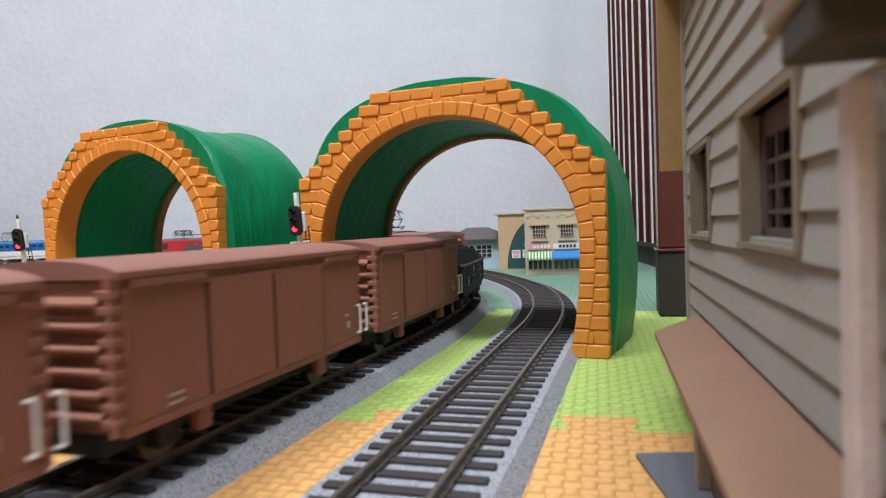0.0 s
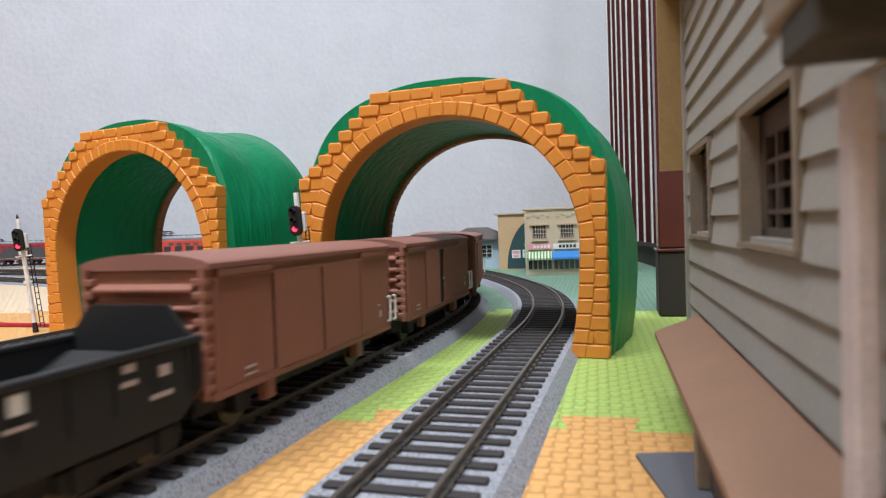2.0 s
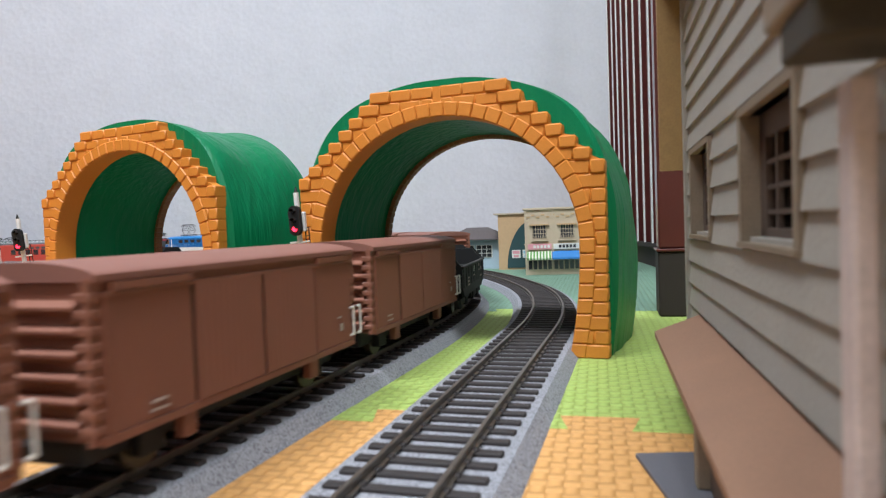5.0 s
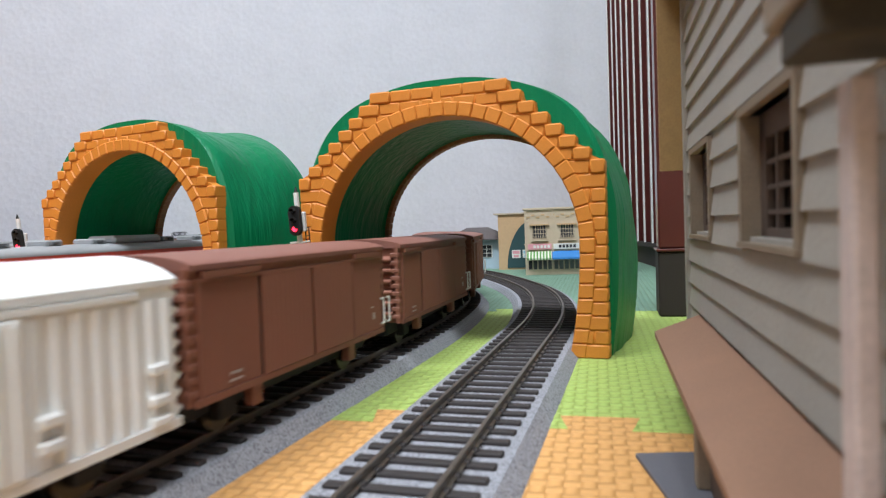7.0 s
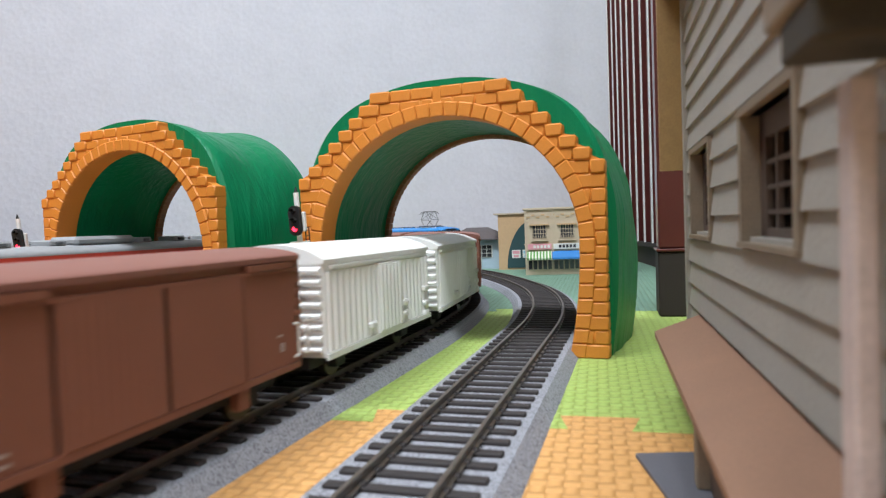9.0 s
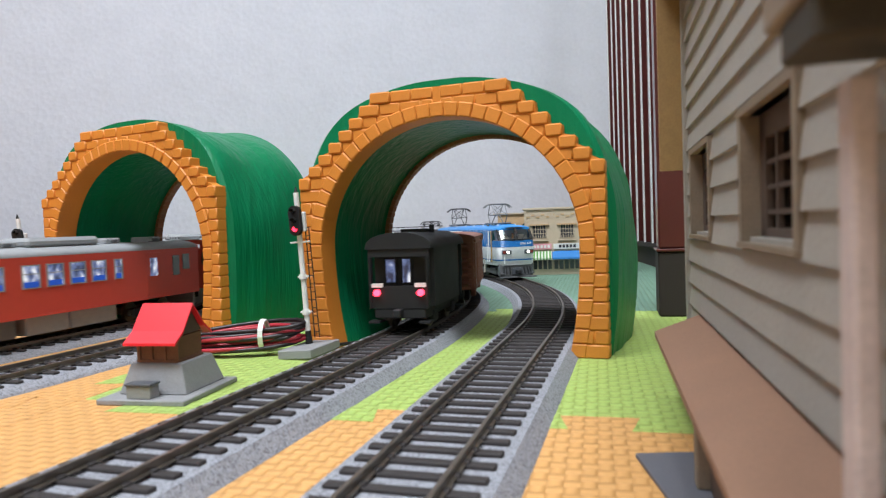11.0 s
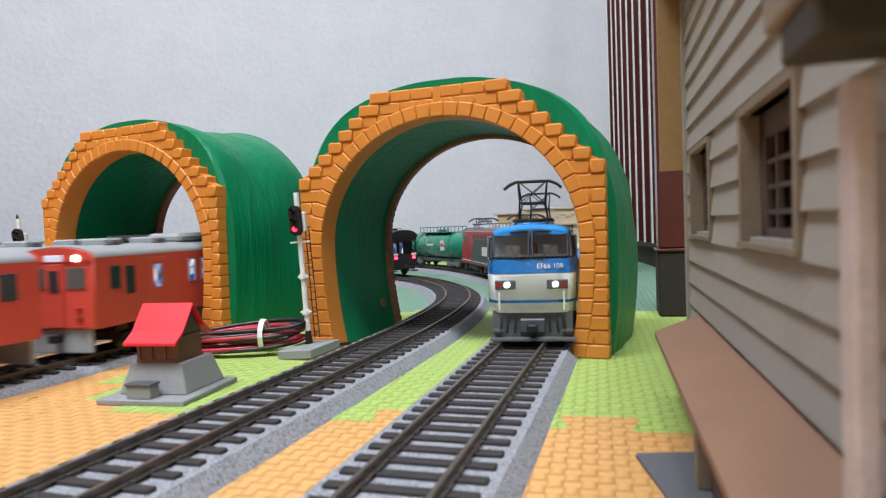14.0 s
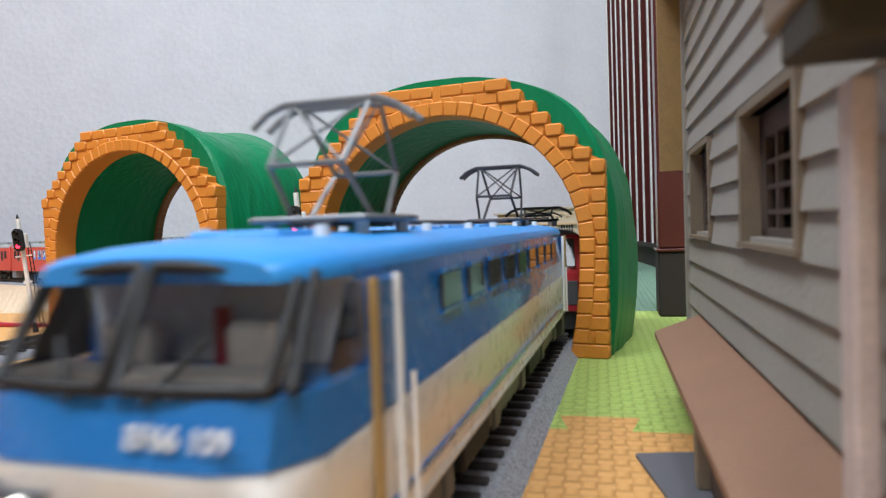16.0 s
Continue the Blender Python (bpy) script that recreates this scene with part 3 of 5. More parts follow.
# ---- small wayside shrine ----
def shrine(m):
    t = thing("wayside_shrine", m, "small wooden shrine with bright red roof on grey stone plinth", "model shrine")
    b = bmesh.new()
    rings = []
    for z, hx, hy in ((0, 15.5, 17.5), (2.2, 15.5, 17.5)):
        rings.append([(-hx, -hy, z), (hx, -hy, z), (hx, hy, z), (-hx, hy, z)])
    part("slab", bevelled(loft(b, rings), 0.4), CONCRETE, t)
    b = bmesh.new()
    rings = [[(-hx, -hy + 2, z), (hx, -hy + 2, z), (hx, hy + 2, z), (-hx, hy + 2, z)] for z, hx, hy in ((2.2, 12.2, 12.5), (13.5, 9.2, 9.8))]
    part("plinth", bevelled(loft(b, rings), 0.4), CONCRETE, t, "tapered grey stone plinth")
    part("offering_box", B(-5.2, 3.4, -16.5, -11.5, 2.2, 7.0, bevel=0.3), CONCRETE, t)
    part("box_lid", B(-5.6, 3.8, -16.9, -11.2, 7.0, 7.9, bevel=0.2), SLATE, t)
    body = part("body", B(-7.2, 7.2, -6.0, 8.5, 13.5, 23.5, bevel=0.2), WOOD, t, "brown wooden shrine body")
    for x in (-7.0, -2.4, 2.4, 7.0):
        part("post", B(x - 0.6, x + 0.6, -6.5, -5.8, 13.5, 23.5), WOOD, body)
    for z in (14.0, 22.8):
        part("beam", B(-7.6, 7.6, -6.7, -6.0, z - 0.5, z + 0.5), WOOD, body)
        part("beam", B(7.2, 7.7, -6.0, 8.5, z - 0.5, z + 0.5), WOOD, body)
    # gabled roof, ridge across the front, lower edges flared
    prof = [(-11.0, 21.8), (-6.0, 25.6), (0.5, 35.5), (7.0, 26.6), (12.0, 22.6)]
    outer = prof + [(y, z - 1.0) for y, z in reversed(prof)]
    b = prism(bmesh.new(), outer, -9.4, 9.4, "x")
    part("roof", b, REDROOF, t, "bright red gabled roof")
    g = [(-7.0, 23.5), (0.5, 34.0), (7.6, 24.0)]
    part("gable", prism(bmesh.new(), g, 7.2, 7.8, "x"), DARKWOOD, t)
    part("gable", prism(bmesh.new(), g, -7.8, -7.2, "x"), DARKWOOD, t)
    return t


def bevelled(bm, w):
    bmesh.ops.recalc_face_normals(bm, faces=bm.faces[:])
    bmesh.ops.bevel(bm, geom=bm.edges[:], offset=w, segments=1, affect="EDGES")
    return bm


shrine(at(-94.0, 219.0, 0, -11.0) @ Matrix.Diagonal((1.0, 0.96, 0.86, 1)))

# ---- bundle of feeder wires by the tunnel ----
wires = thing("wire_bundle", at(-88, 290, 0), "coiled red and black feeder wires tied with white", "cable", "feeder wires")
for i in range(11):
    rr, ph = random.uniform(0.82, 1.12), random.uniform(-0.25, 0.25)
    pts = []
    for a in range(14):
        an = a * math.pi / 6.2 + ph + 0.5
        c, sn = math.cos(an), math.sin(an)
        pts.append((rr * 25 * c + random.uniform(-0.6, 0.6), -6 + rr * 6.5 * sn + 2.0 * math.cos(2 * an + i), 2.0 + i * 0.75 + 4.5 * rr * (0.6 + 0.5 * c) * (0.75 + 0.3 * sn)))
    tube("wire", pts, 0.95, WIRERED if i % 2 else WIREBLACK, wires)
tie = part("tie", bmesh.new(), TIE, wires)
bm = bmesh.new()
bmesh.ops.create_cone(bm, cap_ends=False, segments=14, radius1=7.0, radius2=6.6, depth=2.0, matrix=Matrix.Translation((9, -9, 9)) @ Matrix.Rotation(radians(90), 4, "Y"))
bmesh.ops.solidify(bm, geom=bm.faces[:], thickness=0.7)
bm.to_mesh(tie.data)
bm.free()
tie.data.transform(Matrix.Scale(U, 4))
tube("tail_wire", [(24, -10, 3), (34, 0, 2), (44, 6, 1), (52, 16, 1)], 0.75, WIREBLACK, wires)
loose = tube("loose_wire", [(-420, 470, 1), (-330, 430, 14), (-318, 428, 15), (-300, 424, 10), (-292, 410, 2), (-262, 402, 1), (-225, 392, 1)], 1.5, WIRERED)
tagged(loose, "dark red wire lying on the beige mat", "cable", "feeder wires")


# ---- weatherboard house close to the line; local x away from the line, y along it ----
def house():
    t = thing("wooden_house", at(0, 0, 0, -14.05), "grey weatherboard model house with tan awning", "model house")
    D, S0, S1, Z1 = 25.5, 24.0, 217.0, 128.0
    z = lambda v: 53.0 - v
    w1, w2 = (171.0, 203.0), (96.5, 131.0)
    zt, zb = z(-18.4), z(3.8)
    wall = part("wall", B(D + 0.6, D + 4, S0, S1, 0, zb), SIDING, t)
    for y0, y1 in ((S0, w2[0]), (w2[1], w1[0]), (w1[1], S1)):
        part("wall", B(D + 0.6, D + 4, y0, y1, zb, zt), SIDING, t)
    part("wall", B(D + 0.6, D + 4, S0, S1, zt, Z1), SIDING, t)
    for x0, x1, z0, z1 in ((D + 4, D + 18, 0, Z1), (D + 44, D + 60, 0, Z1), (D + 18, D + 44, 0, 44), (D + 18, D + 44, 66, Z1)):
        part("end_wall", B(x0, x1, S1 - 4, S1, z0, z1), SIDING, t)
    part("back_wall", B(D + 56, D + 60, S0, S1 - 4, 0, Z1), SIDING, t)
    # lapped boards
    h = 6.7
    for i in range(18):
        z0 = 6.5 + i * h
        for y0, y1 in ((S0, w2[0]), (w2[1], w1[0]), (w1[1], S1)) if (z0 + h > zb + 1 and z0 < zt - 1) else ((S0, S1),):
            b = prism(bmesh.new(), [(D + 0.7, z0), (D - 0.6, z0 + 0.1), (D - 0.5, z0 + 0.7), (D + 0.35, z0 + h), (D + 0.7, z0 + h)], y0, y1)
            part("board", b, SIDING, wall)
    # windows
    for (y0, y1), bars in ((w1, 2), (w2, 2)):
        wf = part("window", B(D - 0.9, D + 3.4, y1 - 0.2, y1 + 2.4, zb - 1, zt), TRIMW, t, "taupe window frame with dark glazing bars")
        part("frame", B(D - 0.9, D + 3.4, y0 - 2.0, y0 + 0.2, zb - 1, zt), TRIMW, wf)
        part("frame", B(D - 1.0, D + 3.4, y0 - 2.0, y1 + 2.4, zt, zt + 1.5), TRIMW, wf)
        part("sill", B(D - 1.3, D + 3.4, y0 - 2.4, y1 + 2.4, zb - 1.9, zb - 0.9), TRIMW, wf)
        part("sash", B(D + 2.5, D + 4.2, y1 - 4.5, y1 - 0.2, zb, zt), DARKWOOD, wf)
        part("sash", B(D + 2.5, D + 4.2, y0, y0 + 3.0, zb, zt), DARKWOOD, wf)
        part("sash", B(D + 2.5, D + 4.2, y0, y1, zt - 4.5, zt), DARKWOOD, wf)
        part("sash", B(D + 2.5, D + 4.2, y0, y1, zb, zb + 1.6), DARKWOOD, wf)
        for k in range(1, bars + 1):
            y = y0 + (y1 - y0) * k / (bars + 1)
            part("glazing_bar", B(D + 2.6, D + 3.6, y - 0.6, y + 0.6, zb, zt), DARKWOOD, wf)
        for k in range(1, 4):
            zz = zb + (zt - 4.5 - zb) * k / 4
            part("glazing_bar", B(D + 2.7, D + 3.5, y0, y1, zz - 0.4, zz + 0.4), DARKWOOD, wf)
        part("pane", B(D + 3.7, D + 3.9, y0, y1, zb, zt), CLEARPANE, wf)
    part("corner_board", B(D - 1.2, D + 2.5, S1 - 3, S1 + 0.6, 20, Z1), SIDING, t)
    # awning with posts
    A0, A1 = D + 0.5, 13.2
    zt2, zb2 = z(27.4), z(32.4)
    b = prism(bmesh.new(), [(A0, zt2), (A1, zb2), (A1, zb2 - 1.6), (A0, zt2 - 1.6)], 30, 197)
    part("awning", b, TAN, t, "plain tan sloping awning board")
    for y in (132.0, 60.0):
        part("awning_post", B(A1 + 2.6, A1 + 6.2, y - 2.0, y + 2.0, 1.2, zb2 + 1.0, bevel=0.3), TRIMW, t)
    part("low_wall", B(A1 + 5, D, 30, 150, 1.2, 12, bevel=0.3), DARKWOOD, t)
    # corner post, gable board and eaves
    part("gable_board", B(D - 8.0, D + 0.4, S1 + 1.0, S1 + 3.2, z(-15.4), 140), OCHRE, t, "ochre barge board")
    part("veranda_post", B(19.0, 20.9, 57.5, 61.0, 0, z(-10.8), bevel=0.3), PALEPOST, t, "pale weathered veranda post")
    part("eaves_beam", B(15.5, 34.0, 54.0, 64.0, z(-13.0), z(-16.8), bevel=0.4), OLIVE, t)
    part("eaves_board", B(15.0, 34.0, 50.0, 68.0, z(-16.9), z(-20.5), bevel=0.4), TRIMW, t)
    part("roof", B(17.0, D + 62, S0, S1 + 3, Z1, Z1 + 4), SLATEROOF, t)
    part("hanging_lantern", R((D + 7, 101, z(-14)), (D + 7, 101, z(-7)), 2.4, 10), LANTERN, t, "small glowing orange lantern")
    part("curtain", B(D + 9, D + 10, 96, 104, z(-4), z(5)), WIRERED, t)
    return t


LANTERN = shade("orange_lantern_paper", (0.55, 0.22, 0.05), 0.6, var=0.2, emit=(1.0, 0.42, 0.10), power=0.25)
house()
card = part("base_card", B(-1, 60, -150, 0, 0.1, 1.1, bevel=0.2), PLATE)
card.matrix_basis = at(42.3, 143.5, 0, -2.0)
tagged(card, "dark grey base card under the wooden house", "base card")


# ---- slatted wooden screen at the wall ----
def screen():
    t = thing("slatted_screen", at(0, 0, 0, -7.0), "red-brown lacquered slatted wooden screen on dark plinth", "wooden screen")
    for i in range(12):
        y = 560 + i * 46
        part("slat", B(143, 166, y - 8, y + 8, 27, 900, bevel=1.0), REDWOOD, t)
        # added white strip standing in for the bright wall seen between slats
        part("bright_gap_strip", B(141.2, 143, y - 8.4, y - 6.9, 27, 900), TIE, t)
    part("bottom_rail", B(140, 170, 540, 1090, 22, 27), DARKSHELF, t)
    part("plinth", B(146, 172, 540, 1090, 0.1, 22), DARKSHELF, t)
    return t


screen()


def screen_post():
    t = thing("screen_post", at(116.5, 352, 0, -14.8), "dark red-brown lacquered end post on a dark brown base", "wooden post")
    part("base", B(0, 16, 0, 26, 0.1, 35.5, bevel=0.8), DARKSHELF, t)
    part("base_cap", B(-0.8, 16.5, -0.8, 27, 35.5, 37.0, bevel=0.3), REDWOOD, t)
    part("post", B(0.4, 15, 0.4, 22, 37, 900, bevel=1.0), REDWOOD, t)
    return t


screen_post()


# ---- far shops and house ----
def shop():
    t = thing("shop_building", at(85, 672, 0, -9.0), "two-storey cream shop building with green and blue awnings", "model shop")
    Wd, Hh, Dp = 96.0, 67.0, 55.0
    body = part("wall", B(0, Wd, 0, Dp, 0, Hh), SHOPWALL, t)
    part("cornice", B(-1.5, Wd + 1.5, -1.5, Dp, Hh, Hh + 2.2, bevel=0.3), SHOPWALL, t)
    part("string_course", B(-0.8, Wd, -0.8, 0, 31.5, 32.8), SHOPWALL, t)
    for i in range(19):
        part("tile", B(2 + i * 5, 5.6 + i * 5, -0.6, 0, 59.0 + (i % 2) * 2.2, 60.4 + (i % 2) * 2.2), SHOPSIDE, body)
    for x in (0, 27.5, 55.5):
        part("pilaster", B(x, x + 2.2, -1.0, 0, 0, Hh), SHOPWALL, t)
    for k, x in enumerate((8.0, 36.0, 64.0)):
        wn = part("window", B(x, x + 14, -0.5, 0, 38, 51), INK, t, "dark upper window with cream grille")
        part("lintel", B(x - 3, x + 17, -2.2, 0, 51, 52.4), SHOPSIDE, wn)
        part("sill", B(x - 2, x + 16, -2.5, 0, 35.0, 36.0), SHOPWALL, wn)
        for j in range(6):
            part("grille_bar", B(x + j * 2.6 + 0.3, x + j * 2.6 + 0.8, -1.0, -0.5, 38, 51), SHOPWALL, wn)
        for zz in (42.5, 46.5):
            part("grille_bar", B(x, x + 14, -1.1, -0.5, zz, zz + 0.5), SHOPWALL, wn)
        for j in range(8):
            part("balustrade_bar", B(x - 1 + j * 2.2, x - 0.4 + j * 2.2, -2.4, -1.8, 36, 40.5), SHOPWALL, wn)
    for k, (x0, x1, awn, sign) in enumerate(((2.5, 27.3, None, PINK), (28.5, 55.0, AWNB, SIGNW), (57, 84, AWNB, SIGNW))):
        sg = part("sign_board", B(x0 + 0.5, x1 - 0.3, -1.6, 0, 26.5, 32.0), sign, t, "shop sign board")
        for j in range(5):
            xx = x0 + 6 + j * 3.6
            part("sign_mark", B(xx, xx + 2.4, -1.9, -1.6, 27.8, 30.8), INK if k else MARK, sg)
        fr = part("shop_front", B(x0, x1, -0.6, 0, 0.5, 17), SHOPWALL, t)
        for j in range(5):
            xx = x0 + 0.8 + j * (x1 - x0) / 5
            part("pane", B(xx, xx + (x1 - x0) / 5 - 1.4, -1.0, -0.6, 6, 15), WINDOW, fr)
        aw = part("awning", prism(bmesh.new(), [(0, 24.5), (-9, 18), (-9, 16.2), (0, 23)], x0 - 1, x1 - 0.5, "x"), AWNW if awn is None else awn, t,
                  "striped green and white awning" if awn is None else "plain blue awning")
        if awn is None:
            for j in range(8):
                xx = x0 - 0.6 + j * 3.2
                part("stripe", prism(bmesh.new(), [(0, 24.7), (-9.2, 18.1), (-9.2, 16.0), (-8.9, 16.0), (-8.9, 18.0), (0, 24.4)], xx, xx + 1.7, "x"), AWNG, aw)
    return t


shop()


def side_shop():
    t = thing("corner_building", at(52, 770, 0, -9.0), "ochre flat-roofed building with dark green arched mural", "model building")
    part("wall", B(14, 60, 0, 50, 0, 65), SHOPSIDE, t)
    part("roof_slab", B(9, 62, -2, 52, 65, 66.6), SHOPWALL, t)
    pts = [(60, 2), (24, 2)] + [(60 - 36 * math.cos(a), 2 + 58 * math.sin(a)) for a in [i * math.pi / 24 for i in range(1, 13)]]
    mu = part("mural", prism(bmesh.new(), pts, -0.8, 0), SHOPGREEN, t)
    for x, tint in ((29.5, PINK), (42, SKYPAPER)):
        po = part("poster", B(x, x + 10, -1.2, -0.8, 13.5, 23), SIGNW, mu)
        part("poster_panel", B(x + 1, x + 9, -1.4, -1.2, 18.5, 22), tint, po)
        part("poster_panel", B(x + 2, x + 8, -1.4, -1.2, 14.5, 17), tint, po)
    return t


side_shop()


def cottage():
    t = thing("cottage", at(31, 800, 0, -12.0) @ Matrix.Diagonal((1, 1, 0.77, 1)), "pale blue model house with dark hipped slate roof", "model house")
    part("wall", B(-20, 40, 0, 50, 0, 47), HOUSEBLUE, t)
    b = bmesh.new()
    rings = [[(-28, -8, 46), (48, -8, 46), (48, 58, 46), (-28, 58, 46)], [(-28, -8, 47.5), (48, -8, 47.5), (48, 58, 47.5), (-28, 58, 47.5)], [(-5, 22, 66), (22, 22, 66), (22, 28, 66), (-5, 28, 66)]]
    part("roof", loft(b, rings), SLATEROOF, t)
    for x in (-12, 10):
        w = part("window", B(x, x + 20, -0.8, 0, 18, 38), SIGNW, t, "white-framed window with dark panes")
        for i in range(3):
            for j in range(3):
                part("pane", B(x + 1 + i * 6.3, x + 6.4 + i * 6.3, -1.3, -0.8, 19 + j * 6.4, 24.4 + j * 6.4), WINDOW, w)
    part("corner_post", B(38, 41, -1, 1, 0, 47), SIGNW, t)
    return t


cottage()

# ---- ceiling lamp and a body for the added fill (out of view; they light the place) ----
for x, y in ((-700, -100), (40, -360)):
    lamp = thing("ceiling_lamp", at(x, y, 1973), "unseen square white lamp body of the overhead key and fill lights", "ceiling lamp", "ceiling lamps")
    part("lamp_body", B(-330, 330, -330, 330, 5, 27, bevel=4), TIE, lamp)


# ---- vehicles: local y forward, origin on the rail top at mid length ----
def axle(parent, y, r=5.6, z=None):
    z = r if z is None else z
    w = part("wheelset", R((-8.4, y, z), (8.4, y, z), 0.9, 8), WHEEL, parent)
    for s in (-1, 1):
        part("wheel", R((s * 7.2, y, z), (s * 9.4, y, z), r, 18), WHEEL, w)
        part("axle_box", B(s * 11 - 1.6, s * 11 + 1.6, y - 3.4, y + 3.4, z - 2.4, z + 3.0, bevel=0.4), UNDER, w)
    return w


def bogie(parent, y, wb=26.0, mat=None):
    mat = mat or UNDER
    b = part("bogie", B(-8, 8, y - wb / 2 - 4, y + wb / 2 + 4, 4.0, 8.5, bevel=0.6), mat, parent)
    for s in (-1, 1):
        part("side_frame", B(s * 12 - 1.2, s * 12 + 1.2, y - wb / 2 - 5, y + wb / 2 + 5, 3.4, 7.4, bevel=0.5), mat, b)
        for d in (-wb / 2, wb / 2):
            part("axle_box", B(s * 13 - 1.0, s * 13 + 1.0, y + d - 2.6, y + d + 2.6, 2.6, 7.8, bevel=0.4), mat, b)
            part("wheel", R((s * 7.2, y + d, 5.4), (s * 9.4, y + d, 5.4), 5.4, 18), WHEEL, b)
    return b


def roof_profile(half, eave, top, n=10, bend=0.9):
    pts = []
    for i in range(n + 1):
        a = math.pi * i / n
        pts.append((half * math.cos(a), eave + (top - eave) * math.sin(a) ** bend))
    return pts


def coupler(parent, y, s):
    part("coupler", B(-1.8, 1.8, min(y, y + s * 5.0), max(y, y + s * 5.0), 7.0, 10.5, bevel=0.5), UNDER, parent)


def boxcar(label, ajar=False):
    t = thing("boxcar", Matrix(), label, "model boxcar", "brown boxcars of the goods train")
    L, W, Z0, EAVE, TOP = 49.5, 16.6, 10.4, 40.2, 42.3
    body = part("body", B(-W, W, -L, L, Z0, EAVE, bevel=0.3), BROWN, t, "matt brown steel body")
    b = prism(bmesh.new(), roof_profile(W + 0.9, EAVE - 0.3, TOP, 16, 1.3) + [(-W - 0.9, EAVE - 1.5), (W + 0.9, EAVE - 1.5)], -L - 0.8, L + 0.8)
    part("roof", b, BROWN_ROOF, t, "slightly lighter pinkish brown curved roof", smooth=True)
    for s in (-1, 1):
        for k, (y0, y1) in enumerate(((-L + 1.5, -25.3), (-24.7, -4.6 if ajar else -0.5), (2.6 if ajar else 0.5, 24.7), (25.3, L - 1.5))):
            off = 1.0 if k in (1, 2) else 0.45
            pts, n = [(s * W, y0)], 11
            for i in range(n):  # pressed grooves of the sliding door
                a, c = y0 + (y1 - y0) * i / n, y0 + (y1 - y0) * (i + 1) / n
                pts += [(s * (W + off - 0.34), a), (s * (W + off), a + 0.6), (s * (W + off), c - 0.6)]
            pts += [(s * (W + off - 0.3), y1), (s * W, y1)]
            d = part("sliding_door", prism(bmesh.new(), pts, Z0 + 1.4, EAVE - 4.0, "z"), BROWN, body)
            part("door_edge", B(s * W, s * (W + 0.85), y0, y0 + 0.7, Z0 + 1.2, EAVE - 3.8), BROWN, d)
        part("doorway", B(s * (W - 0.5), s * (W + 0.06), -5.0 if ajar else -0.6, 3.0 if ajar else 0.6, Z0 + 1.4, EAVE - 4.2), UNDER, body)
        part("door_rail", B(s * W, s * (W + 0.9), -L + 1, L - 1, EAVE - 4.2, EAVE - 3.4), BROWN, body)
        part("lower_sill", B(s * W, s * (W + 0.7), -L, L, Z0 - 0.4, Z0 + 1.2), BROWN, body)
        for y0, y1 in ((27, L - 4), (-L + 3, -26)):
            part("header_plate", B(s * W, s * (W + 1.3), y0, y1, EAVE - 3.3, EAVE - 1.8), BROWN, body)
        for y in (-25.0, 25.0):
            part("door_gap", B(s * W, s * (W + 0.14), y - 0.35, y + 0.35, Z0 + 1.4, EAVE - 4.2), UNDER, body)
        # lettering blocks
        for y, z, w, h in ((-36, 14.6, 4.5, 0.6), (-36, 13.0, 5, 0.5), (3, 22.0, 4.5, 1.1), (4, 18.6, 3, 1.6), (-6, 19.5, 1.8, 1.0), (40, 19.5, 2.6, 0.5), (41, 15.6, 2.0, 2.2)):
            part("lettering", B(s * (W + 0.5), s * (W + 0.62), y - w / 2, y + w / 2, z, z + h), FADED, body)
        for e, y in ((1, L - 2.2), (1, L + 2.6)):  # white grab irons at the leading corner
            g = part("grab_iron", R((s * (W + 1.6), y, 13.5), (s * (W + 1.6), y, 22.0), 0.4, 6), MARK, t, "white grab iron")
            for z in (13.5, 22.0):
                part("stay", R((s * (W + 1.6), y, z), (s * (W + 1.2), y - 1.5, z), 0.4, 6), MARK, g)
        for y in (-26, 26):
            part("door_bracket", B(s * 13.0, s * 16.0, y - 2.2, y + 2.2, 4.6, Z0, bevel=0.5), BROWN, t)
    for e in (-1, 1):  # corrugated ends
        b = bmesh.new()
        for i in range(6):
            z = Z0 + 3.2 + i * 4.1
            prism(b, [(e * L, z - 1.5), (e * (L + 1.9), z - 0.1), (e * (L + 1.9), z + 0.4), (e * L, z + 1.5)], -W + 3.0, W - 3.0, "x")
        part("end_ribs", b, BROWN, body)
        for s in (-1, 1):
            b = bmesh.new()
            box(b, s * W, s * (W - 1.4), e * L, e * (L + 1.6), Z0, EAVE - 1)
            part("corner_post", b, BROWN, body)
            rib = mesh_of("corner_rib", B(s * (W + 0.3), s * (W - 3.2), e * (L - 1.2), e * (L + 1.7), Z0 + 1.6, Z0 + 3.2, bevel=0.2), BROWN)
            for i in range(9):
                piece("corner_rib", rib, body, at(0, 0, i * 2.9))
        coupler(t, e * L, e)
        axle(t, e * 33.0)
    part("underframe", B(-10, 10, -L + 2, L - 2, 5.0, Z0, bevel=0.5), UNDER, t)
    return t


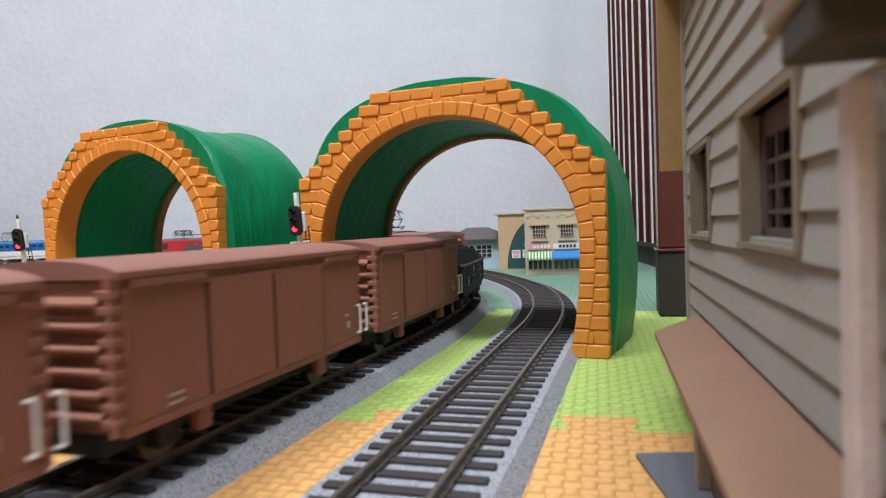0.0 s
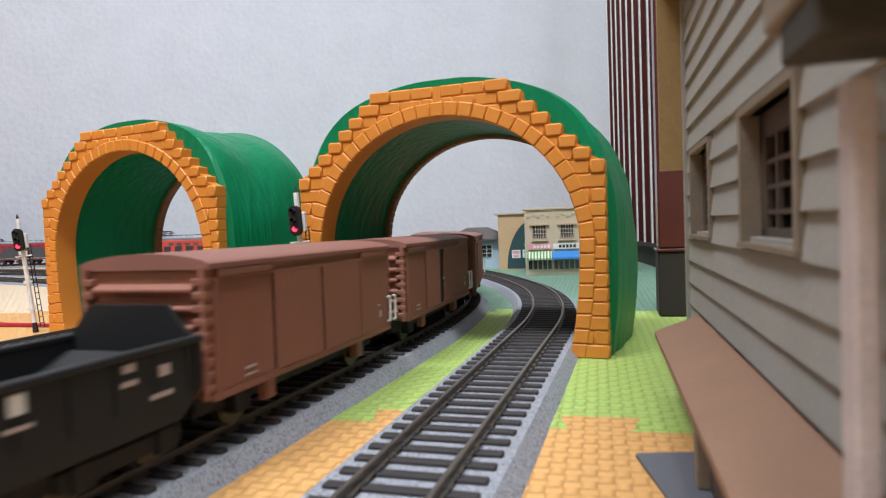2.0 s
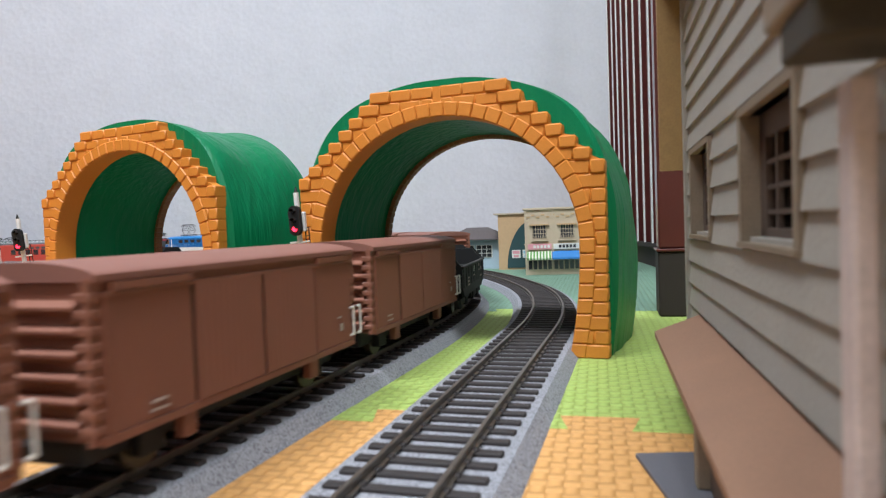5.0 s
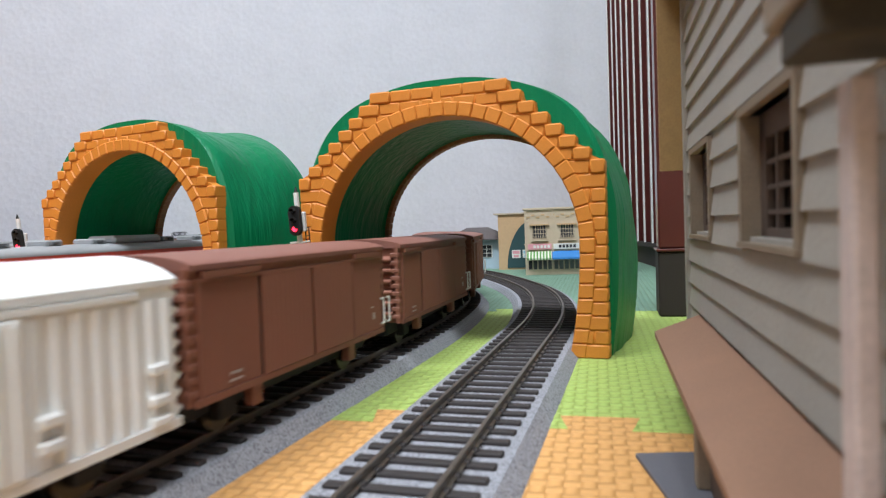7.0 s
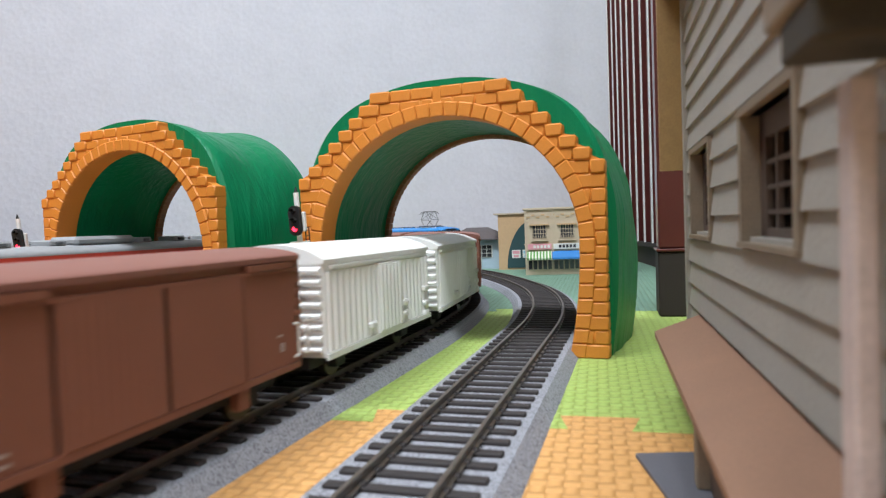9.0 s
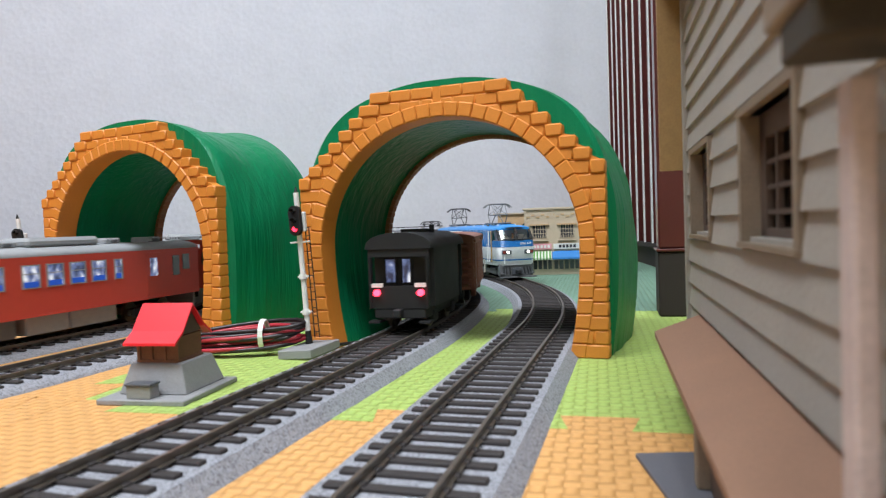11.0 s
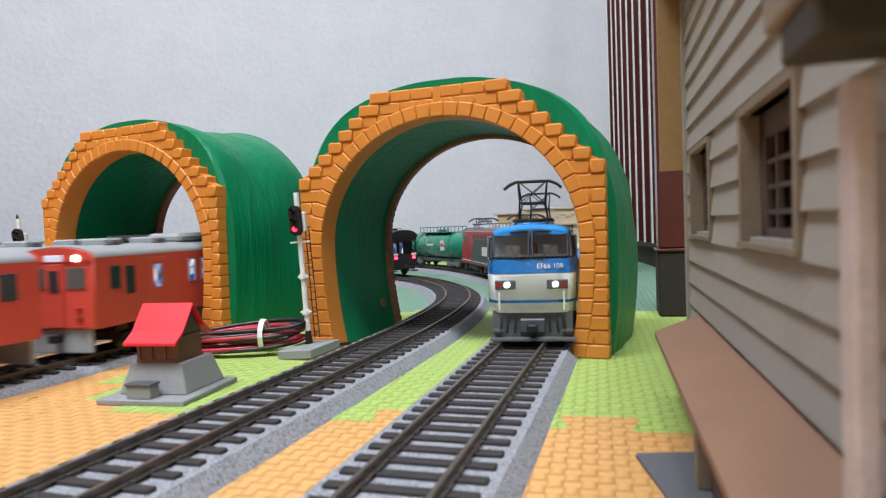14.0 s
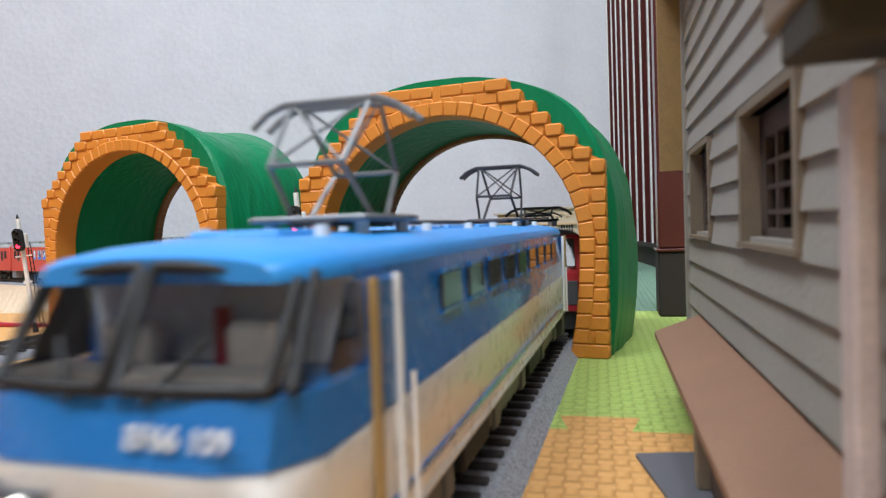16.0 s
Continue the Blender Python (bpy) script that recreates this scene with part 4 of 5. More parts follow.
def reefer(label):
    t = thing("refrigerator_wagon", Matrix(), label, "model wagon", "white refrigerator wagons")
    L, W, Z0, EAVE, TOP = 45.5, 16.8, 9.0, 38.0, 42.5
    body = part("body", B(-W, W, -L, L, Z0, EAVE, bevel=0.3), WHITE, t, "white ribbed body")
    part("roof", prism(bmesh.new(), roof_profile(W + 0.6, EAVE - 0.3, TOP, 14, 1.7) + [(-W - 0.6, EAVE - 1.4), (W + 0.6, EAVE - 1.4)], -L - 0.6, L + 0.6), WHITE, t, smooth=True)
    for s in (-1, 1):
        for i in range(22):
            y = -L + 2.5 + i * (2 * L - 5) / 21
            part("rib", prism(bmesh.new(), [(s * W, y - 0.9), (s * (W + 0.9), y - 0.5), (s * (W + 0.9), y + 0.5), (s * W, y + 0.9)], Z0 + 1.5, EAVE - 4, "z"), WHITE, body)
        part("top_rail", B(s * W, s * (W + 1.1), -L + 4, L - 10, EAVE - 3.2, EAVE - 2.2), WHITE, body)
        part("lower_sill", B(s * W, s * (W + 1.0), -L, L, Z0 - 0.6, Z0 + 1.2), WHITE, body)
        d = part("door", B(s * W, s * (W + 1.3), -8, 12, Z0 + 1.2, EAVE - 3.6, bevel=0.3), WHITE, t)
        for i in range(6):
            part("door_rib", B(s * (W + 1.3), s * (W + 1.9), -7 + i * 3.4, -5.6 + i * 3.4, Z0 + 2, EAVE - 4.5), WHITE, d)
        for y, z in ((-14, 14), (16, 14), (16, 18), (L - 6, 15), (L - 6, 21), (L - 6, 11)):
            part("latch", B(s * W, s * (W + 2.0), y - 2.2, y + 2.2, z - 1.0, z + 1.0, bevel=0.4), WHITE, t)
    for e in (-1, 1):
        b = bmesh.new()
        for i in range(8):
            z = Z0 + 2.4 + i * 3.3
            prism(b, [(e * L, z - 1.3), (e * (L + 1.8), z - 0.2), (e * (L + 1.8), z + 0.4), (e * L, z + 1.3)], -W + 0.6, W - 0.6, "x")
        part("end_ribs", b, WHITE, body)
        coupler(t, e * L, e)
        axle(t, e * 28.0)
    part("underframe", B(-10, 10, -L + 2, L - 2, 4.6, Z0, bevel=0.5), UNDER, t)
    return t


def hopper(label):
    t = thing("coal_hopper", Matrix(), label, "model hopper wagon", "black coal hoppers")
    L, W, Z0, TOP = 42.3, 16.2, 9.0, 24.4
    b = bmesh.new()
    for s in (-1, 1):
        prism(b, [(-L, TOP), (L, TOP), (L, Z0 + 5), (L - 7, Z0), (-L + 7, Z0), (-L, Z0 + 5)], s * W, s * (W - 1.4), "x")
    body = part("body", b, BLACK, t, "matt black open hopper body")
    for e in (-1, 1):
        part("end_plate", prism(bmesh.new(), [(-W, Z0 + 4), (W, Z0 + 4), (W, TOP), (W - 6, 31.6), (-W + 6, 31.6), (-W, TOP)], e * (L - 1.6), e * (L - 3.0)), BLACK, t, "raised chamfered end plate")
        part("slope_plate", prism(bmesh.new(), [(e * (L - 5), 22), (e * 12, Z0 + 2), (e * 12, Z0 + 1), (e * (L - 4), 21)], -W + 1.4, W - 1.4, "x"), BLACK, t)
        coupler(t, e * (L - 1), e)
        bogie(t, e * 24.0, 20.0)
    for s in (-1, 1):
        part("top_rim", B(s * (W - 1.6), s * (W + 0.8), -L, L, TOP - 0.6, TOP + 0.8, bevel=0.3), BLACK, body)
        for i in range(9):
            y = -L + 4 + i * (2 * L - 8) / 8
            part("side_rib", B(s * W, s * (W + 0.3), y - 0.4, y + 0.4, Z0 + 5, TOP - 0.8), BLACK, body)
        for y, z, w, h in ((0, 20.0, 2.8, 3.2), (0, 17.6, 5, 0.7), (-22, 17.5, 5, 1.0), (-22, 15.6, 6, 1.0), (-22, 13.8, 5, 0.9), (22, 21.5, 3, 1.6), (22, 19.0, 4, 1.0), (31, 19.0, 3, 2.2), (30, 15.0, 6, 1.0)):
            part("lettering", B(s * (W + 0.3), s * (W + 0.42), y - w / 2, y + w / 2, z, z + h), MARK if w < 4.5 and h > 3 else FADED, body)
    part("hopper_chute", B(-12, 12, -14, 14, 4.0, Z0 + 3, bevel=1.0), UNDER, t)
    part("floor", B(-W + 1, W - 1, -L + 8, L - 8, Z0 + 1.2, Z0 + 3), BLACK, t)
    return t


def brakevan(label):
    t = thing("brake_van", Matrix(), label, "model brake van")
    L, W, Z0, EAVE, TOP = 32.0, 14.2, 10.5, 38.6, 44.4
    body = part("body", B(-W, W, -L + 9, L - 9, Z0, EAVE), BLACK, t, "very dark brown cabin with lit windows")
    part("roof", prism(bmesh.new(), roof_profile(W + 1.0, EAVE - 0.5, TOP) + [(-W - 1.0, EAVE - 1.6), (W + 1.0, EAVE - 1.6)], -L, L), BLACK, t, smooth=True)
    part("chimney", R((6, 4, TOP - 2), (6, 4, TOP + 3), 1.3, 8), BLACK, t)
    part("roof_walk", B(-5, 5, -12, 12, TOP - 0.6, TOP + 1.2, bevel=0.3), UNDER, t)
    for e in (-1, 1):
        part("end_wall", B(-W + 0.4, W - 0.4, e * (L - 0.8), e * (L - 2.2), Z0, 20.5), BLACK, t)
        part("canopy", prism(bmesh.new(), roof_profile(W - 0.2, 37.6, TOP - 0.8) + [(-W, 35), (-W, 20), (-W + 1.6, 20), (-W + 1.6, 33.5), (W - 1.6, 33.5), (W - 1.6, 20), (W, 20), (W, 35)], e * (L - 0.6), e * (L - 2.0)), BLACK, t)
        for x0, x1 in ((-9.0, -3.8), (-1.0, 3.4)):
            w = part("window", B(x0, x1, e * (L - 9.5), e * (L - 8.6), 21.5, 32), LIT, t, "pale blue lit window")
            part("window_frame", B(x0 - 0.6, x0 + 0.4, e * (L - 9.5), e * (L - 8.3), 21, 32.5), BLACK, w)
            part("window_frame", B(x1 - 0.4, x1 + 0.6, e * (L - 9.5), e * (L - 8.3), 21, 32.5), BLACK, w)
        part("step", B(-W, -W + 5, e * (L - 6), e * (L + 0.5), 4.0, 5.0), BLACK, t)
        part("step", B(W - 5, W, e * (L - 6), e * (L + 0.5), 4.0, 5.0), BLACK, t)
        coupler(t, e * (L - 1), e)
        axle(t, e * 16.0)
    for x in (-10.2, 10.2):
        lp = part("tail_lamp", R((x, -L - 0.8, 17.6), (x, -L + 1.0, 17.6), 1.5, 14), TAIL, t, "glowing red tail lamp")
        part("lamp_plate", B(x - 2.8, x + 2.8, -L + 0.4, -L + 0.9, 20.0, 21.8), MARK, lp)
        part("handrail", R((x * 1.3, -L, Z0), (x * 1.3, -L, 33), 0.5, 6), BLACK, t)
    part("underframe", B(-12, 12, -L + 1, L - 1, 6.0, Z0, bevel=0.5), UNDER, t)
    return t


def pantograph(parent, y, z, h, mat, spread=15.0):
    p = part("pantograph", B(-9, 9, y - 11, y + 11, z, z + 1.0, bevel=0.3), mat, parent, "raised pantograph")
    for sx in (-1, 1):
        for sy in (-1, 1):
            part("insulator", R((sx * 7, y + sy * 8, z - 2.4), (sx * 7, y + sy * 8, z), 1.1, 8), INSUL, p)
            part("lower_arm", R((sx * 6.5, y + sy * 3, z + 1), (sx * 5.5, y + sy * 10.5, z + h * 0.45), 0.45, 6), mat, p)
            part("upper_arm", R((sx * 5.5, y + sy * 10.5, z + h * 0.45), (sx * 6.5, y + sy * 1.8, z + h), 0.4, 6), mat, p)
        part("cross_brace", R((sx * 5.5, y + 10.5, z + h * 0.45), (-sx * 6.2, y + 2.0, z + h), 0.25, 6), mat, p)
        part("cross_brace", R((sx * 5.5, y - 10.5, z + h * 0.45), (-sx * 6.2, y - 2.0, z + h), 0.25, 6), mat, p)
    for sy in (-1, 1):
        part("knee_rod", R((-5.5, y + sy * 10.5, z + h * 0.45), (5.5, y + sy * 10.5, z + h * 0.45), 0.4, 6), mat, p)
        b = bmesh.new()
        pts = [(-spread, h - 3.2), (-spread + 2.5, h - 1.2), (-spread + 5.5, h), (spread - 5.5, h), (spread - 2.5, h - 1.2), (spread, h - 3.2)]
        for a, c in zip(pts, pts[1:]):
            rod(b, (a[0], y + sy * 2.2, z + a[1]), (c[0], y + sy * 2.2, z + c[1]), 0.55, 6)
        part("contact_strip", b, mat, p)
    return p


def blue_loco():
    t = thing("electric_locomotive", Matrix(), "blue and white electric locomotive with raised pantographs and lit headlights", "model locomotive")
    L, W = 110.0, 17.4
    # white lower body, blue upper body, roof: each swept with the raked nose
    def shell(z0, z1, nose0, nose1, w0, w1, grow=0.0):
        b = bmesh.new()
        def outline(nose, w):
            c = 6.5
            return [(w, -nose + c), (w, nose - c), (w - 2.6, nose - 1.6), (w - 7, nose), (-w + 7, nose), (-w + 2.6, nose - 1.6), (-w, nose - c), (-w, -nose + c),
                    (-w + 2.6, -nose + 1.6), (-w + 7, -nose), (w - 7, -nose), (w - 2.6, -nose + 1.6)]
        r0 = [(x, y, z0) for x, y in outline(nose0, w0 + grow)]
        r1 = [(x, y, z1) for x, y in outline(nose1, w1 + grow)]
        return loft(b, [r0, r1])
    low = part("lower_body", bevelled(shell(12.5, 27.0, L - 2.0, L, W - 0.5, W), 0.5), CREAM, t, "white lower body", smooth=True)
    mid = part("upper_body", shell(27.0, 32.5, L, L - 1.6, W, W), BLUE, t, "deep blue band", smooth=True)
    part("cab_body", loft(bmesh.new(), [[(x * w, y, z) for x, y in ((-1, 17 - L), (1, 17 - L), (1, L - 17), (-1, L - 17))] for z, w in ((32.5, W), (42.6, W - 1.4))]), BLUE, t)
    for e in (-1, 1):
        cab = part("cab_interior", B(-15.9, 15.9, e * (L - 17.4), e * (L - 16.6), 32.6, 42.4), CABGREY, t, "grey cab wall with cream seats behind the glass")
        part("control_desk", B(-13.5, 13.5, e * (L - 8.5), e * (L - 3.6), 32.6, 34.0, bevel=0.3), SEATCREAM, cab)
        for x in (-7.5, 7.5):
            part("seat", B(x - 3, x + 3, e * (L - 14.5), e * (L - 11.0), 32.6, 37.6, bevel=0.8), SEATCREAM, cab)
        part("fire_bottle", R((-1.5, e * (L - 15.5), 32.6), (-1.5, e * (L - 15.5), 38.5), 0.9, 10), LOCORED, cab)
    b = bmesh.new()
    rings = []
    for y, h, cut in ((-L + 6.9, 2.4, 4.6), (-L + 8.4, 3.5, 2.8), (-L + 12, 4.3, 1.7), (-L + 18, 4.8, 1.3), (0, 5.0, 1.3), (L - 18, 4.8, 1.3), (L - 12, 4.3, 1.7), (L - 8.4, 3.5, 2.8), (L - 6.9, 2.4, 4.6)):
        hw = W - cut
        rings.append([(hw, y, 41.6)] + [(hw * math.cos(a), y, 42.4 + h * 0.72 * math.sin(a) ** 0.8) for a in [i * math.pi / 10 for i in range(11)]] + [(-hw, y, 41.6)])
    part("roof", loft(b, rings), ROOFBLUE, t, "bright blue roof", smooth=True)
    for e in (-1, 1):
        # windscreens on the raked front
        for s in (-1, 1):
            def sc(x, f):
                return (x, e * (L - 1.6 - 6.4 * f + 0.75 - 0.0085 * x * x), 32.5 + (9.6 + 1.9 * (1 - x * x / 230)) * f)
            b = bmesh.new()
            cells = [[sc(s * x, f) for x in (0.7, 3.0, 5.2, 7.6, 10.2, 12.4, 14.3)] for f in (0.07, 0.5, 0.94)]
            vs = [[bm_v for bm_v in (b.verts.new(p) for p in row)] for row in cells]
            for r in range(2):
                for c in range(6):
                    b.faces.new((vs[r][c], vs[r][c + 1], vs[r + 1][c + 1], vs[r + 1][c]))
            ws = part("windscreen", b, CLEARPANE, t, "large raked windscreen pane", smooth=True)
            rim = cells[0] + [cells[1][6]] + cells[2][::-1] + [cells[1][0]]
            tube("screen_seal", rim, 0.6, SEAL, ws, ring=True)
            part("corner_pillar", R((s * 15.7, e * (L - 4.3), 32.9), (s * 14.9, e * (L - 10.6), 42.4), 0.65, 8), SEAL, t)
            part("wiper", R(sc(s * 4.0, -0.02), sc(s * 8.0, 0.42), 0.3, 6), SEAL, ws)
            # side cab window, door, side windows
            part("cab_side_window", prism(bmesh.new(), [(e * (L - 8.4), 33.2), (e * (L - 16.5), 33.2), (e * (L - 16.5), 41.2), (e * (L - 13.2), 41.2)], s * (W - 0.6), s * (W - 0.2), "x"), CLEARPANE, t)
            dr = part("cab_door", B(s * (W - 0.5), s * (W + 0.3), e * (L - 23.5), e * (L - 18.0), 27.2, 41.0, bevel=0.2), BLUE, t)
            for yy in (L - 24.0, L - 17.4):
                part("door_jamb", B(s * W, s * (W + 0.8), e * (yy - 0.5), e * (yy + 0.5), 14, 41.2), GOLD if yy > L - 20 else CREAM, dr)
            part("door_handrail", R((s * (W + 1.5), e * (L - 25.5), 14), (s * (W + 1.5), e * (L - 25.5), 30), 0.35, 6), CREAM, dr)
            # lamps in recessed panels
            pn = part("lamp_panel", B(s * 6.0, s * 14.0, e * (L - 2.2), e * (L + 0.2), 20.9, 24.4, bevel=0.2), SLATE, t)
            part("headlight", R((s * 9.2, e * (L + 0.1), 22.7), (s * 9.2, e * (L + 0.7), 22.7), 1.15, 14), HEAD if e > 0 else SIGOFF, pn, "lit white headlight")
            part("tail_light", R((s * 12.4, e * (L + 0.1), 22.7), (s * 12.4, e * (L + 0.5), 22.7), 1.3, 12), DKRED, pn)
            part("handrail", R((s * 12.4, e * (L + 0.6), 13.0), (s * 12.4, e * (L + 0.6), 20), 0.4, 6), CREAM, t)
    part("blue_stripe", shell(15.4, 16.5, L - 1.45, L - 1.3, W - 0.35, W - 0.35, 0.2), BLUE, t, "thin blue waist stripe")
    part("cream_sole", shell(11.4, 12.7, L - 2.6, L - 2.2, W - 0.9, W - 0.5, 0.1), CREAM, t)
    for s in (-1, 1):
        for i in range(9):
            y = -62 + i * 15.5
            w = part("side_window", B(s * (W - 0.6), s * (W + 0.12), y - 5, y + 5, 34.6, 39.6, bevel=0.2), WINDOW, t)
            part("window_frame", B(s * (W - 0.2), s * (W + 0.3), y - 5.4, y + 5.4, 34.0, 34.6), BLUE, w)
            part("window_frame", B(s * (W - 0.2), s * (W + 0.3), y - 5.4, y + 5.4, 39.6, 40.2), BLUE, w)
    # front number, set in the built-in type
    for e in (1,):
        cu = bpy.data.curves.new("number", "FONT")
        cu.body, cu.size, cu.extrude, cu.align_x, cu.align_y = "EF66 109", 2.7 * U, 0.1 * U, "CENTER", "CENTER"
        tmp = bpy.data.objects.new("number", cu)
        me = bpy.data.meshes.new_from_object(tmp)
        bpy.data.objects.remove(tmp)
        me.materials.clear()
        me.materials.append(MARK)
        me.transform(pose(-7.4 * U, (L - 0.35) * U, 29.6 * U, 90 - 14, 0, 180))
        ob = new("number_lettering", me)
        ob.parent = t
        tagged(ob, "white raised number lettering")
    # skirts, couplers, ploughs
    for e in (-1, 1):
        sk = part("front_skirt", bevelled(prism(bmesh.new(), [(-15.6, 12.4), (15.6, 12.4), (15.6, 2.8), (13.5, 1.2), (-13.5, 1.2), (-15.6, 2.8)], e * (L - 4.0), e * (L - 8.5)), 0.5), GREY, t, "grey buffer-beam skirt")
        part("coupler_pocket", B(-5.0, 5.0, e * (L - 5), e * (L - 2.2), 3.4, 9.0, bevel=0.5), SLATE, sk)
        part("coupler", B(-2.0, 2.0, e * (L - 3), e * (L + 2.5), 4.2, 7.4, bevel=0.6), BLACK, sk)
        part("plough", prism(bmesh.new(), [(-16.5, 0.8), (16.5, 0.8), (16.5, 1.8), (-16.5, 1.8)], e * (L - 4.5), e * (L + 0.5)), GREY, sk)
        for x in (-9.5, -6.5, 6.5, 9.5, 12.0, -12.0):
            tube("brake_hose", [(x, e * (L - 3.6), 9.6), (x, e * (L - 2.2), 7.4), (x * 1.05, e * (L - 2.0), 3.6)], 0.5, BLACK, sk)
        part("footstep", B(-15.5, -11.5, e * (L - 3.8), e * (L - 1.6), 4.0, 5.0), GREY, sk)
        part("footstep", B(11.5, 15.5, e * (L - 3.8), e * (L - 1.6), 4.0, 5.0), GREY, sk)
    for y in (-72, 0, 72):
        bogie(t, y, 34.0, GREY)
    for y in (-36, 36):
        part("equipment_box", B(-14, 14, y - 10, y + 10, 3.2, 11.6, bevel=0.5), UNDER, t)
    # roof gear
    pantograph(t, 62, 47.2, 18.0, PANTO, 13.0)
    pantograph(t, -62, 47.2, 18.0, PANTODARK, 13.0)
    for y in (84, 44, 14, -12, -44, -84):
        for x in (-8, 8):
            part("roof_insulator", R((x, y, 44.0), (x, y, 46.8), 1.2, 10, 0.8), INSUL, t)
    for y0, y1 in ((-22, -6), (4, 22), (30, 40), (78, 90)):
        part("roof_box", B(-6, 6, y0, y1, 44.2, 46.4, bevel=0.5), ROOFBLUE, t)
    part("roof_conductor", R((-4, -84, 47), (-4, 84, 47), 0.45, 6), PANTODARK, t)
    return t


def red_loco(label, plain=False):
    t = thing("electric_locomotive", Matrix(), label, "model locomotive")
    paint = VERMILION if plain else LOCORED
    L, W = 104.0, 17.2
    pts = [(-L, 9), (L, 9), (L, 26), (L - 6, 41), (-L + 6, 41), (-L, 26)]
    body = part("body", bevelled(prism(bmesh.new(), pts, -W, W, "x"), 0.8), paint, t, "glossy red body")
    for s in (-1, 1):
        if plain:
            part("grey_band", B(s * W, s * (W + 0.3), -L + 3, L - 3, 9.2, 15.0), LGREY, t, "light grey lower band")
            for i in range(5):
                part("side_window", B(s * (W - 0.3), s * (W + 0.25), -50 + i * 22, -36 + i * 22, 25, 33, bevel=0.2), WINDOW, t)
            for e in (-1, 1):
                part("handrail", R((s * (W + 1.0), e * (L - 21), 11), (s * (W + 1.0), e * (L - 21), 34), 0.45, 6), MARK, t, "white handrail")
        else:
            part("slate_panel", prism(bmesh.new(), [(-62, 10.5), (66, 10.5), (48, 33), (-44, 33)], s * W, s * (W + 0.25), "x"), SLATE, t, "slate grey side panel")
            part("side_mark", B(s * (W + 0.25), s * (W + 0.4), -9, 11, 19, 27), MARK, t)
        part("white_line", B(s * W, s * (W + 0.35), -L + 2, L - 2, 12, 12.6), MARK, t)
        for e in (-1, 1):
            part("cab_window", B(s * (W - 0.4), s * (W + 0.2), e * (L - 20), e * (L - 9), 29, 37, bevel=0.2), WINDOW, t)
            part("door", B(s * (W - 0.4), s * (W + 0.3), e * (L - 30), e * (L - 24), 10, 37, bevel=0.2), paint, t)
        for i in range(6):
            part("louvre", B(s * (W - 0.2), s * (W + 0.3), -48 + i * 16, -38 + i * 16, 34, 37.5), SLATE, t)
    for e in (-1, 1):
        part("windscreen", prism(bmesh.new(), [(e * (L - 0.6), 28.0), (e * (L - 5.2), 39.2), (e * (L - 4.6), 39.4), (e * (L + 0.2), 28.1)], -14.5, 14.5, "x"), WINDOW, t)
        part("front_skirt", B(-15, 15, e * (L - 7), e * (L - 3), 1.4, 9, bevel=0.6), GREY, t)
        part("front_panel", B(-15.5, 15.5, e * (L - 0.3), e * (L + 0.25), 12, 22, bevel=0.2), SLATE, t)
        coupler(t, e * (L - 2), e)
        bogie(t, e * 66, 30, GREY)
    bogie(t, 0, 30, GREY)
    part("roof", prism(bmesh.new(), roof_profile(W - 0.8, 40.6, 43.6) + [(-W + 0.8, 40.2), (W - 0.8, 40.2)], -L + 7, L - 7), SLATE, t, smooth=True)
    for e in (-1, 1):
        pantograph(t, e * 74, 47.0, 17.0 if plain and e < 0 else 6.0, PANTODARK)
    for i in range(8):
        part("roof_insulator", R((5, -44 + i * 12, 43), (5, -44 + i * 12, 47), 1.3, 8), INSUL, t)
    part("roof_conductor", R((5, -80, 47.2), (5, 80, 47.2), 0.5, 6), PANTODARK, t)
    return t


def tank_wagon(label):
    t = thing("tank_wagon", Matrix(), label, "model tank wagon", "green tank wagons")
    L = 76.0
    b = bmesh.new()
    rings = []
    for y, r in ((-L, 1.0), (-L + 1, 8.0), (-L + 4, 13.0), (-L + 9, 15.0), (0, 15.6), (L - 9, 15.0), (L - 4, 13.0), (L - 1, 8.0), (L, 1.0)):
        rings.append([(r * math.cos(a), y, 24.5 + r * math.sin(a)) for a in [i * math.pi / 12 for i in range(24)]])
    tank = part("tank", loft(b, rings), TANKGREEN, t, "glossy green tank barrel", smooth=True)
    for y in (-44, 44):
        part("tank_band", R((0, y - 1, 24.5), (0, y + 1, 24.5), 15.75, 32), TANKGREEN, tank)
    for s in (-1, 1):
        part("placard", B(s * 15.0, s * 15.5, 26, 36, 20, 31), SIGNW, t)
        part("placard_mark", B(s * 15.5, s * 15.7, 27, 35, 24, 27.5), LOCORED, t)
        part("lettering", B(s * 15.4, s * 15.65, -12, 6, 25, 27), MARK, tank)
    gw = part("walkway", B(-11, 11, -40, 40, 39.6, 40.4), TANKGREEN, t)
    for x in (-11, 11):
        for i in range(9):
            part("rail_post", R((x, -40 + i * 10, 40), (x, -40 + i * 10, 46), 0.4, 6), TANKGREEN, gw)
        part("top_rail", R((x, -40, 46), (x, 40, 46), 0.45, 6), TANKGREEN, gw)
    part("manhole", R((0, 0, 39), (0, 0, 43), 5, 14), TANKGREEN, t)
    part("underframe", B(-9, 9, -L + 1, L - 1, 7.0, 10.5, bevel=0.4), GREY, t)
    for e in (-1, 1):
        bogie(t, e * 52, 22, GREY)
        coupler(t, e * (L - 1), e)
        part("end_platform", B(-14, 14, e * (L - 6), e * L, 9.5, 10.5), GREY, t)
    return t


